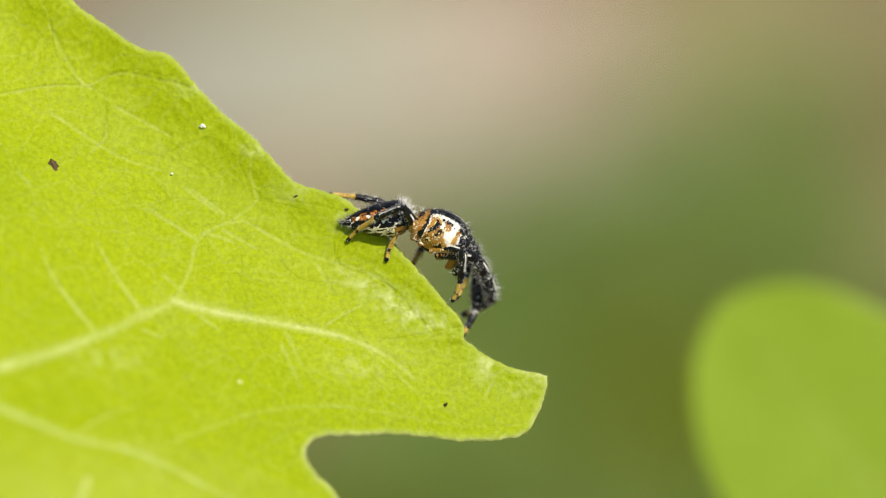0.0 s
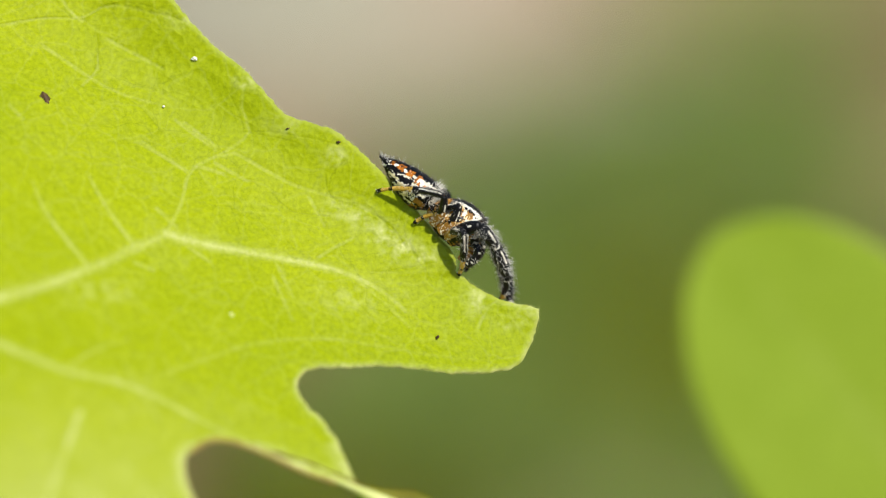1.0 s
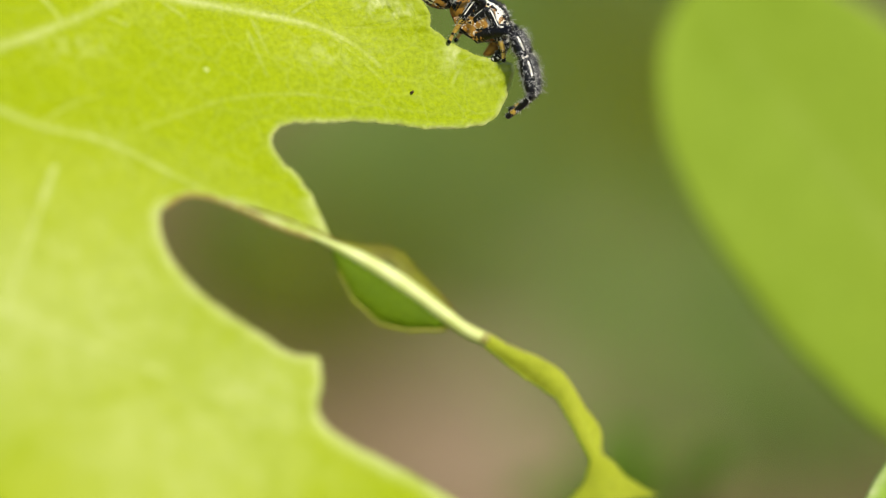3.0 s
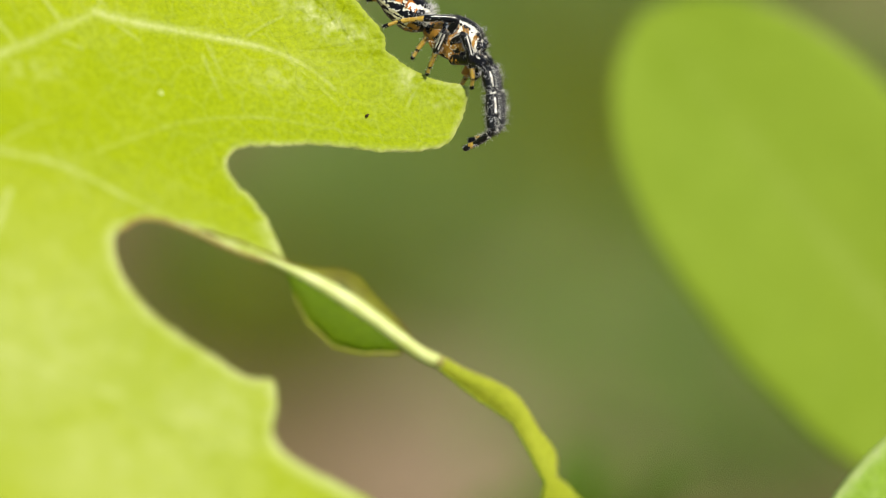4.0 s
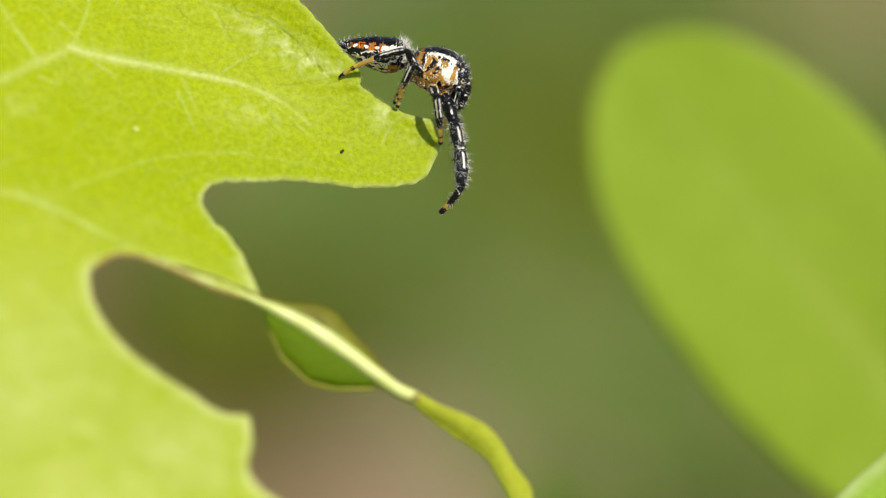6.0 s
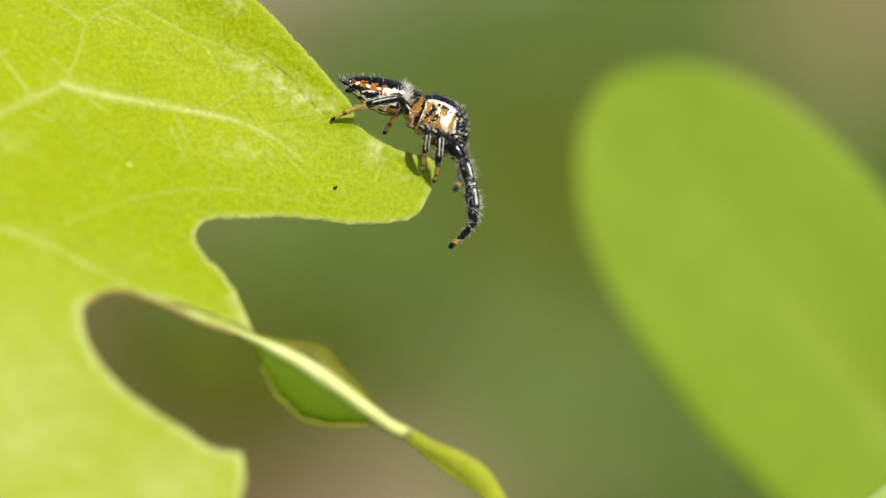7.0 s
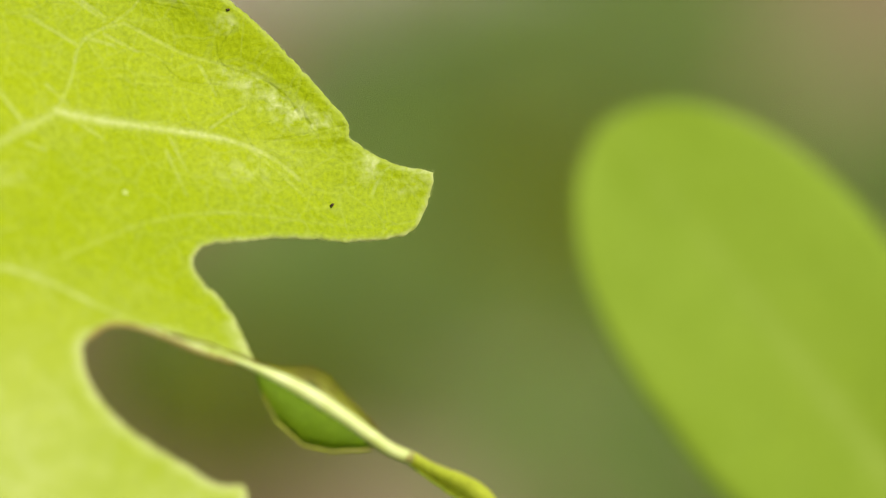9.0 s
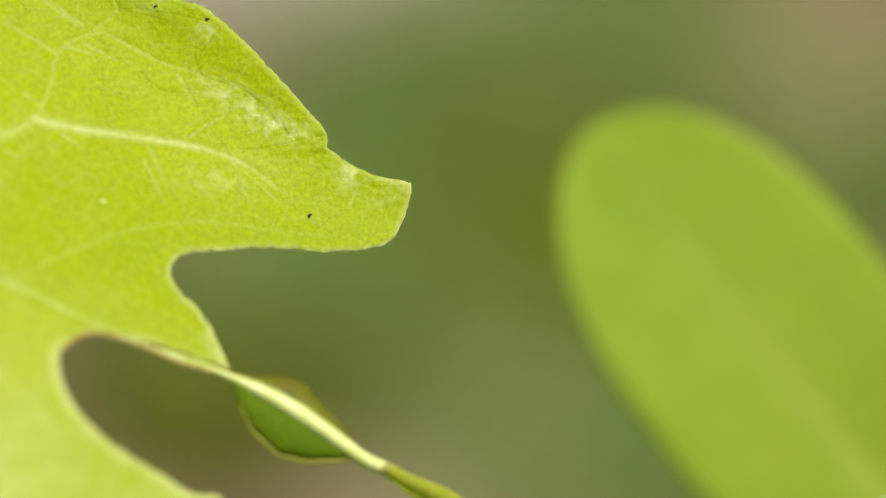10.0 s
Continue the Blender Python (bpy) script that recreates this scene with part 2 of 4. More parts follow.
# ---------------------------------------------------------------- the lobed leaf
UPPER_MARGIN = [(-19.64, 19.69), (-18.73, 18.61), (-17.83, 17.93), (-16.02, 16.67), (-14.58, 16.24), (-13.25, 14.74), (-12.16, 13.66), (-10.96, 12.69), (-9.99,
    11.61), (-9.05, 10.74), (-7.19, 10.18), (-5.79, 9.00), (-4.39, 7.53), (-3.40, 6.42), (-2.56, 5.43), (-2.10, 4.90), (-1.98, 4.42), (-2.03, 4.15),
    (-1.79, 3.96), (-0.58, 3.16), (0.39, 2.80), (1.40, 2.63), (1.57, 2.58), (1.57, 2.44), (1.42, 1.52), (0.87, 0.39), (0.43, 0.00), (-0.58, -0.19),
    (-2.03, -0.22), (-3.96, -0.02), (-5.16, 0.07), (-6.37, 0.02), (-7.58, 0.02)]
LOWER_MARGIN = [(-8.30, -0.10), (-8.64, -0.41), (-8.74, -0.89), (-8.30, -1.62), (-7.58, -2.29), (-7.00, -3.23), (-6.42, -4.51), (-6.23, -5.14), (-7.05, -4.92),
    (-8.66, -4.37), (-10.11, -3.69), (-11.51, -3.16), (-12.52, -3.09), (-13.44, -3.64), (-13.49, -4.68), (-12.89, -6.01), (-11.80, -7.22), (-10.83,
    -7.94), (-9.39, -8.90), (-7.94, -9.82), (-6.81, -10.01), (-6.64, -11.08), (-6.83, -12.09), (-6.37, -12.96), (-5.28, -13.73), (-3.84, -14.45), (-1.30,
    -15.90), (1.11, -17.59)]
MIDRIB = [(-32.67, 5.09), (-25.43, 2.68), (-21.81, 1.18), (-18.68, -0.10), (-15.85, -0.77), (-12.48, -2.46), (-8.61, -4.32)]
V2A = [(-31.47, 0.75), (-21.81, 2.92), (-18.19, 4.05), (-15.54, 5.19), (-14.41, 5.74)]
V2 = [(-14.41, 5.74), (-12.64, 5.28), (-10.28, 4.85), (-7.34, 4.25), (-5.41, 3.45), (-4.20, 2.49)]
V2b = [(-14.41, 5.74), (-13.75, 7.02), (-13.32, 8.45), (-11.82, 9.29), (-10.83, 10.11), (-11.17, 11.12), (-11.03, 12.09)]
V3 = [(-29.05, 13.30), (-21.81, 14.62), (-19.64, 14.99), (-18.07, 14.99), (-16.63, 15.54), (-13.37, 14.79)]
V5 = [(-25.68, -6.25), (-20.20, -7.89), (-17.47, -9.15), (-10.96, -11.75), (-7.09, -13.49)]
V5b = [(-18.07, -1.91), (-19.11, -4.80), (-20.20, -7.70), (-21.33, -11.56), (-23.26, -17.59)]
V6 = [(-15.85, -0.77), (-13.37, 0.14), (-10.55, 1.04), (-7.34, 1.23), (-3.47, 0.63), (-0.58, 0.27)]
V7 = [(-2.10, 4.27), (-4.92, 4.08), (-7.34, 4.25)]
V8 = [(-15.73, 5.19), (-16.82, 6.68), (-17.71, 8.23)]
V9 = [(-17.74, 4.37), (-19.45, 6.52), (-20.13, 7.99)]
V10 = [(-12.16, 9.05), (-11.46, 9.19), (-8.98, 7.87), (-5.82, 6.85), (-4.56, 5.57), (-3.35, 4.51)]
STRIP = [(-11.01, -3.22), (-8.60, -4.19), (-6.42, -5.06), (-4.25, -6.17), (-2.32, -7.47), (-0.63, -8.73), (0.39, -9.21)]
TAIL = [(0.29, -9.16), (1.21, -9.79), (2.10, -10.30), (3.00, -10.83), (3.72, -11.48), (4.21, -12.31), (4.76, -13.15), (5.03, -14.05), (5.37, -14.97), (5.61, -16.23)]
TWIGS = [[(-14.79, 6.83), (-13.88, 5.94)], [(-13.56, 5.28), (-12.48, 4.51)], [(-15.73, 4.51), (-14.96, 4.20)], [(-9.85, 4.83), (-8.93, 2.97)], [(-15.47, 9.70), (-13.47, 8.35)], [(-13.63, 10.52), (-12.31, 9.53)], [(-12.89, 8.61), (-11.87, 8.28)], [(-9.80, 3.86), (-8.98, 2.03)], [(-17.98, 14.86), (-18.65, 15.44), (-19.81, 17.62)], [(-17.98, 12.11), (-17.33, 12.79), (-17.33, 13.44)], [(-16.99, 14.12), (-14.50, 12.79)]]
TWIGS_MORE = [[(-19.64, 13.78), (-16.82, 11.94), (-14.67, 11.29)], [(-14.00, 10.62), (-12.33, 9.36)], [(-15.66, 9.70), (-13.49, 8.45)], [(-12.33, 8.78), (-10.83, 7.96)], [(-21.14, 11.29), (-20.49, 10.62)], [(-8.30, 7.36), (-7.58, 6.06)], [(-8.30, 4.37), (-7.34, 5.09), (-6.37, 5.57)], [(-6.37, 3.89), (-5.16, 2.92), (-3.96, 1.71)], [(-1.06, 1.71), (-0.58, 2.68), (-0.10, 2.92)], [(-18.92, -0.22), (-17.47, 0.75), (-16.02, 1.23)], [(-15.85, -0.77), (-14.82, -1.91), (-14.58, -3.11)]]

VEINS = [(MIDRIB, 0.22, 0.14, 0.62), (V2A, 0.34, 0.27, 0.66), (V2, 0.25, 0.11, 0.72), (V2b, 0.11, 0.06, 0.30), (V3, 0.10, 0.05, 0.30),
         (V5, 0.24, 0.12, 0.8), (V5b, 0.22, 0.16, 0.7), (V6, 0.13, 0.06, 0.15), (V7, 0.06, 0.05, 0.12),
         (V8, 0.12, 0.06, 0.35), (V9, 0.12, 0.06, 0.35), (V10, 0.09, 0.06, 0.28)]
VEINS += [(line, 0.085, 0.05, 0.32) for line in TWIGS + TWIGS_MORE]


GROOVES = [[(-11.37, 12.46), (-11.66, 11.71), (-11.27, 10.95), (-11.07, 10.20)],
           [(-21.90, 14.68), (-19.96, 14.99), (-18.75, 15.04), (-18.02, 14.92), (-17.05, 15.52), (-16.44, 15.64), (-15.35, 15.57), (-13.65, 14.84)],
           [(-17.39, 14.31), (-17.33, 13.46), (-17.53, 12.61), (-18.25, 11.88)],
           [(-11.07, 10.13), (-9.77, 9.89), (-8.80, 9.64)],
           [(-19.73, 17.72), (-19.48, 16.26), (-18.51, 15.04)],
           [(-14.61, 10.18), (-15.82, 11.40), (-17.52, 12.00)],
           [(-2.11, 4.66), (-3.51, 4.41), (-5.67, 4.03)],
           [(-7.55, 8.17), (-7.31, 7.31), (-5.67, 6.68), (-5.29, 6.20), (-3.87, 6.44)],
           [(-10.97, 10.10), (-9.77, 10.10), (-8.08, 9.81), (-7.07, 9.57)],
           [(-5.67, 6.68), (-4.71, 6.01), (-3.99, 4.92)],
           [(-9.82, 7.45), (-9.05, 6.73), (-7.36, 6.49)],
           [(-6.76, 8.90), (-7.36, 8.17), (-7.55, 7.40)],
           [(-3.51, 4.41), (-3.99, 5.40), (-3.75, 6.01)]]   # fine sunken veinlets
PAINTED_SHEEN = [(-7.0, 6.75, 0.7, 0.45, 0.7), (-6.1, 6.35, 0.7, 0.5, 0.8), (-5.2, 5.75, 0.75, 0.5, 1.0), (-4.4, 5.15, 0.7, 0.5, 1.0), (-3.5, 4.85, 0.9, 0.4, 0.9),
         (-1.1, 3.1, 0.5, 0.75, 0.75), (1.0, 2.25, 0.4, 0.35, 0.7), (0.2, 1.9, 0.5, 0.3, 0.4), (-11.0, 12.2, 0.45, 0.3, 0.9), (-7.2, 9.1, 0.5, 0.35, 0.8),
         (-9.3, 10.4, 0.9, 0.4, 0.4), (-13.4, 15.0, 1.0, 0.4, 0.6), (-17.2, 3.4, 1.6, 0.6, 0.3), (-6.0, 3.0, 1.8, 0.7, 0.3),
         (-19.0, -8.5, 9.0, 5.5, 0.7), (-9.5, -11.5, 3.5, 2.5, 0.7), (-13.0, -14.0, 6.0, 4.0, 0.7)]   # sun glints and sheen painted as paler patches: place, size, strength


def droop(x, y):
    """How far the leaf comes towards the lens, mm: its lower part hangs forward."""
    d = max(0.0, 2.7 - 0.59 * x - 0.80 * y)                           # distance from the upper margin
    over = max(0.0, 0.72 * x + 0.69 * y - 1.2) if y > 3.5 else 0.0    # the upper margin rolls back
    curl = 0.07 * max(0.0, 2.8 - d) ** 2 / 2.8 if y > 4 else 0.0
    return 0.82 * d * d / (d + 5.0) + curl - 0.06 * over * over / (1 + 0.3 * over)


def on_leaf(x, y, lift=0.0):
    z = droop(x, y) + lift
    s = (DISTANCE - z) / DISTANCE
    return Vector((x * s, y * s, z)) * MM


def vein_field(pts, veins):
    """For each point: how strongly it lies on a vein (0 to 1), and how deep the blade dips there."""
    mark, dip = np.zeros(len(pts)), np.zeros(len(pts))
    for line, w0, w1, strength in veins:
        path = np.array([tuple(p) for p in spline([(*p, 0) for p in line], 0.4)])[:, :2]
        for i in range(len(path) - 1):
            a, b = path[i], path[i + 1]
            t = np.clip(((pts - a) @ (b - a)) / max((b - a) @ (b - a), 1e-9), 0, 1)
            d = np.linalg.norm(pts - a - t[:, None] * (b - a), axis=1)
            w = 0.72 * (w0 + (w1 - w0) * i / len(path))
            fade = strength * (1 - 0.6 * (i / len(path)) ** 2)
            mark = np.maximum(mark, fade * np.exp(-(d / w) ** 2))
            dip = np.maximum(dip, strength * np.exp(-(d / (w * 2.0)) ** 2))
    return mark, dip


def inside(pts, loop):
    x, y, hit = pts[:, 0], pts[:, 1], np.zeros(len(pts), bool)
    for (ax, ay), (bx, by) in zip(loop, np.roll(loop, -1, axis=0)):
        cross = (ay > y) != (by > y)
        hit ^= cross & (x < (bx - ax) * (y - ay) / (by - ay + 1e-12) + ax)
    return hit


def build_lobed_leaf():
    from mathutils import geometry
    rnd = random.Random(2)
    margin = spline([(*p, 0) for p in UPPER_MARGIN + LOWER_MARGIN], 0.11)
    loop = [Vector((p.x + rnd.gauss(0, 0.014) + 0.05 * noise.noise((p.x * 2.5, p.y * 2.5, 4)), p.y + rnd.gauss(0, 0.014) + 0.05 * noise.noise((p.x * 2.5, p.y * 2.5, 9))))
            for p in margin]
    loop += [Vector(p) for p in ((-8, -23), (-32, -23), (-34, 5), (-32, 26), (-22, 23))]
    ring = np.array([tuple(p) for p in loop])
    step = 0.14
    gx, gy = np.meshgrid(np.arange(-34, 2, step), np.arange(-23, 26, step))
    pts = np.stack([gx.ravel(), gy.ravel()], 1)
    pts += np.random.RandomState(3).uniform(-0.03, 0.03, pts.shape)
    pts = pts[(pts[:, 0] > -23.5) | (np.random.RandomState(5).rand(len(pts)) < 0.15)]
    pts = pts[inside(pts, ring)]
    keep = np.ones(len(pts), bool)
    for a in ring:
        keep &= ((pts - a) ** 2).sum(1) > 0.09 ** 2
    pts = pts[keep]
    rows = []                                          # finer faces along the veins and veinlets
    for line, sides in [(v[0], (-0.12, -0.04, 0.04, 0.12)) for v in VEINS] + [(g, (-0.1, -0.045, 0.0, 0.045, 0.1)) for g in GROOVES]:
        path = spline([(*p, 0) for p in line], 0.09)
        for a, b in zip(path, path[1:]):
            if a.x > -23:
                d = (b - a).normalized()
                rows += [(a.x - d.y * k, a.y + d.x * k) for k in sides]
    rows = np.array(rows)
    rows = rows[inside(rows, ring)]
    keep = np.ones(len(rows), bool)
    for a in ring:
        keep &= ((rows - a) ** 2).sum(1) > 0.06 ** 2
    pts = np.concatenate([pts, rows[keep]])
    verts = loop + [Vector(p) for p in pts.tolist()]
    n = len(loop)
    flat, _, faces, *_ = geometry.delaunay_2d_cdt(verts, [(i, (i + 1) % n) for i in range(n)], [], 1, 1e-5)
    xy = np.array([tuple(p) for p in flat])
    mark, dip = vein_field(xy, VEINS)
    groove, _ = vein_field(xy, [(line, 0.055, 0.04, 0.32) for line in GROOVES])
    far = np.full(len(xy), 9.0)
    for a, b in zip(ring, np.roll(ring, -1, axis=0)):
        t = np.clip(((xy - a) @ (b - a)) / max((b - a) @ (b - a), 1e-9), 0, 1)
        far = np.minimum(far, np.linalg.norm(xy - a - t[:, None] * (b - a), axis=1))
    mark = np.maximum(mark, np.where(xy[:, 1] < -3.2, 0.75, 0.0) * np.exp(-(far / 0.45) ** 2))
    mark = np.maximum(mark, np.where(xy[:, 1] > 2.8, 0.3, 0.85) * np.exp(-(far / 0.13) ** 2))          # pale thickened margin
    # sheen goes into the vein mark, so it is painted in the vein colour
    for cx, cy, rx, ry, strength in PAINTED_SHEEN:
        for i, (x, y) in enumerate(xy):
            d = ((x - cx) / rx) ** 2 + ((y - cy) / ry) ** 2
            if d < 2.5:
                speckle = noise.noise((x * 2.4, y * 2.4, 7)) + 0.6 * noise.noise((x * 6, y * 6, 3))
                mark[i] = max(mark[i], strength * math.exp(-d) * (0.6 if rx > 3 else min(1.0, max(0.0, 0.5 + 1.5 * speckle))))
    top, low = [], []
    for (x, y), d, e, g in zip(xy, dip, far, groove):
        puff = 0.14 * noise.noise((x * 0.4, y * 0.4, 2.0)) + 0.035 * noise.noise((x * 1.3, y * 1.3, 5.0)) + 0.012 * noise.noise((x * 5, y * 5, 1.0))
        edge = math.exp(-e / 0.35)
        lift = puff * (1 - 0.6 * edge) - 0.10 * d - 0.07 * g
        round_off = (0.05 if y > 2.8 else 0.10) * max(0.0, 1 - e / 0.14) ** 2
        top.append(on_leaf(x, y, lift - round_off))
        low.append(on_leaf(x, y, lift - 0.24 + round_off * 0.6))
    bm = bmesh.new()
    tv, lv = [bm.verts.new(p) for p in top], [bm.verts.new(p) for p in low]
    used = {}
    for f in faces:
        bm.faces.new([tv[i] for i in f])
        bm.faces.new([lv[i] for i in reversed(f)])
        for a, b in zip(f, (*f[1:], f[0])):
            used[(a, b)] = True
    for a, b in used:
        if (b, a) not in used:
            bm.faces.new((tv[b], tv[a], lv[a], lv[b]))
    thing = new("lobed_leaf")
    thing.matrix_world = SUBJECT
    tagged(thing, "sunlit yellow-green lobed leaf with pale veins and a torn lower edge", "leaf")
    blade = part("blade", bm, LEAF, thing)
    values = blade.data.attributes.new("vein", "FLOAT", "POINT")
    values.data.foreach_set("value", np.concatenate([mark, mark]).astype(np.float32))
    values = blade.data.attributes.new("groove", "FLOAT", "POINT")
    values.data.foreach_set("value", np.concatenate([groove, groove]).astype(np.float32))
    return thing


leaf = build_lobed_leaf()


def build_strip(thing):
    """The narrow half-eaten part of the leaf that runs on along its rib."""
    rib = [on_leaf(p.x, p.y, -0.05) for p in spline([(*p, 0) for p in STRIP], 0.25)]
    bm = bmesh.new()
    n = len(rib)
    tube(bm, rib, [MM * (0.03 + 0.39 * min(1.0, max(0.0, (i / n - 0.28) / 0.30)) * (1 - 0.42 * (i / n) ** 2) + 0.02 * noise.noise((i * 0.35, 0, 0))) for i in range(n)], 12)
    part("rib", bm, RIB, thing, "pale rib of the leaf")
    edge = spline([(*p, 0) for p in LOWER_MARGIN[8:14]], 0.12)
    bm = bmesh.new()
    tube(bm, [on_leaf(p.x, p.y, -0.16 + 0.03 * noise.noise((p.x * 3, p.y, 0))) for p in edge], [MM * (0.12 + 0.05 * noise.noise((p.x * 4, 1, 0))) for p in edge], 8)
    part("dried_edge", bm, DRY, thing, "brown dried edge")
    def sheet(name, first, last, depth, mat, label, fold, steps=34):
        bm = bmesh.new()
        rows = []
        a, b = int(first * (n - 1)), int(last * (n - 1))
        for i in range(steps + 1):
            s = i / steps
            k = a + (b - a) * s
            p = rib[int(k)].lerp(rib[min(int(k) + 1, n - 1)], k % 1)
            w = depth(s)
            wob = 0.05 * noise.noise((s * 7, depth(0.5), 0))
            rows.append([bm.verts.new(p + MM * Vector((fold[0] * w * q, (w + wob * q) * q, fold[1] * w * q * (1.4 - q) - 0.05)))
                         for q in (0, 0.2, 0.4, 0.6, 0.8, 1.0)])
        for r, t in zip(rows, rows[1:]):
            for k in range(5):
                bm.faces.new((r[k], r[k + 1], t[k + 1], t[k]))
        bmesh.ops.solidify(bm, geom=bm.faces[:], thickness=0.12 * MM)
        part(name, bm, mat, thing, label)
    def hump(knots):
        return lambda s: float(np.interp(s, [k[0] for k in knots], [k[1] for k in knots]))
    blade = hump([(0, -0.3), (0.07, -1.0), (0.18, -1.75), (0.4, -2.15), (0.65, -1.65), (0.85, -0.95), (1, -0.35)])
    sheet("hanging_blade", 0.41, 0.87, blade, BLADE,
          "dark green hanging blade", (0.1, -0.55))
    sheet("curled_margin", 0.43, 0.90, hump([(0, 0.25), (0.12, 0.45), (0.36, 1.1), (0.5, 1.25), (0.64, 0.95), (0.9, 0.62), (1, 0.3)]), CURLED, "yellow-brown curled leaf margin", (0.1, -0.3))
    bm = bmesh.new()
    rim = []
    for i in range(31):
        s = 0.06 + 0.90 * i / 30
        k = (0.41 + 0.46 * s) * (n - 1)
        w = blade(s)
        rim.append(rib[int(k)].lerp(rib[min(int(k) + 1, n - 1)], k % 1) + MM * Vector((0.1 * w, w, -0.22 * w - 0.05)))
    tube(bm, rim, [MM * (0.055 + 0.02 * noise.noise((i * 0.6, 3, 0))) for i in range(31)], 7)
    part("blade_edge", bm, CURLED, thing, "yellow-brown edge of the hanging blade")
    # added dark sheet that imitates the shade inside the curled margin
    sheet("hollow_shade", 0.57, 0.68, hump([(0, 0.1), (0.4, 0.5), (0.6, 0.5), (1, 0.1)]), SHADE, "dark green fold", (0.1, 0.1))
    sheet("narrow_margin", 0.02, 0.47, hump([(0, 0.05), (0.5, 0.3), (1, 0.22)]), DRY, "brown dried margin", (0.2, -0.2))
    # twisted tail
    bm = bmesh.new()
    path = spline([(*p, 0) for p in TAIL], 0.15)
    rows = []
    m = len(path)
    widths = [0.22, 0.36, 0.50, 0.58, 0.42, 0.42, 0.52, 0.28, 0.85, 2.1]
    for i, p in enumerate(path):
        s = i / (m - 1)
        d = (path[min(i + 1, m - 1)] - path[max(i - 1, 0)]).normalized()
        side = Vector((-d.y, d.x, 0))
        w = float(np.interp(s * 9, range(10), widths)) * (1 + 0.1 * noise.noise((s * 14, 0, 0)))
        twist = 0.35 * math.sin(s * 7)
        across = side * math.cos(twist) * 1.05 + Vector((0, 0, 1)) * math.sin(twist)
        mid = on_leaf(p.x, p.y, -0.1)
        rows.append([bm.verts.new(mid + MM * (across * w * q + Vector((0, 0, 0.45 * min(w, 0.8) * (1 - q * q))))) for q in (-1, -0.66, -0.33, 0, 0.33, 0.66, 1)])
    for r, t in zip(rows, rows[1:]):
        for k in range(6):
            bm.faces.new((r[k], r[k + 1], t[k + 1], t[k]))
    bmesh.ops.solidify(bm, geom=bm.faces[:], thickness=0.14 * MM)
    part("twisted_tail", bm, PALE, thing, "twisted pale green leaf tail")
    bm = bmesh.new()
    bmesh.ops.create_icosphere(bm, subdivisions=3, radius=0.24 * MM)
    for v in bm.verts:
        v.co *= 1 + 0.3 * noise.noise(v.co * 4000)
    part("node", bm, DRY, thing, "brown joint on the rib").location = on_leaf(0.29, -9.19, 0.0)


build_strip(leaf)


def build_margin_hairs(thing):
    """Short pale hairs along the upper margin."""
    rnd = random.Random(12)
    bm = bmesh.new()
    margin = spline([(*p, 0) for p in UPPER_MARGIN], 0.05)
    for a, b in zip(margin[60:], margin[61:]):
        if rnd.random() < 0.75:
            d = (b - a).normalized()
            out = Vector((-d.y, d.x, rnd.uniform(-0.6, 0.6))) + d * rnd.gauss(0, 0.5)
            hair(bm, on_leaf(a.x, a.y, -0.1), out, rnd.uniform(0.04, 0.16) * MM, 0.007 * MM, 0)
    tagged(part("margin_hairs", bm, RIB, thing), kind="stuff")


build_margin_hairs(leaf)


def build_specks(thing):
    """Crumbs on the blade."""
    rnd = random.Random(8)
    for name, x, y, w, h, mat, label in (("brown_crumb", -19.6, 11.5, 0.20, 0.30, SPECK, "brown crumb"), ("brown_crumb", -2.78, 1.33, 0.09, 0.055, SPECK, "brown crumb"),
                                         ("white_crumb", -13.2, 13.25, 0.11, 0.08, WAX, "white crumb"), ("pale_wart", -11.65, 2.2, 0.16, 0.16, RIB, "pale wart"),
                                         ("brown_crumb", -7.02, 9.67, 0.07, 0.05, SPECK, "brown crumb"), ("brown_crumb", -9.19, 10.25, 0.08, 0.035, SPECK, "brown crumb"),
                                         ("white_crumb", -14.5, 11.2, 0.05, 0.045, WAX, "white crumb")):
        tall = 0.04 if name == "pale_wart" else 0.11
        bm = bmesh.new()
        bmesh.ops.create_icosphere(bm, subdivisions=3, radius=1.0)
        for v in bm.verts:
            v.co *= 1 + 0.8 * noise.noise(v.co * 1.6 + Vector((x, y, 0)))
            v.co = Vector((v.co.x * w, v.co.y * h, v.co.z * tall)) * MM
        ob = part(name, bm, mat, thing, label)
        ob.location = on_leaf(x, y, 0.02)
        ob.rotation_euler = (0, 0, rnd.uniform(0, 1))


build_specks(leaf)


def stem_to_ground(name, start, foot, radius, parent, mat, bend):
    """A round stalk from a leaf's base down into the soil. Places in metres, in the parent's space."""
    path = spline([start, start.lerp(foot, 0.3) + bend, start.lerp(foot, 0.7) + bend * 0.6, foot], 0.006)
    bm = bmesh.new()
    tube(bm, path, [radius * (0.7 + 0.6 * i / len(path)) for i in range(len(path))], 10)
    return part(name, bm, mat, parent)


to_subject = SUBJECT.inverted()
plant = new("plant_stem")
plant.matrix_world = SUBJECT
tagged(plant, "round green stem that bears the lobed leaf", "stem")
stem_to_ground("stalk", Vector((-33 * MM, 4 * MM, -0.1 * MM)), to_subject @ Vector((-0.07, -0.02, -0.01)), 1.1 * MM, plant, STEM, Vector((-0.02, 0.0, -0.01)))


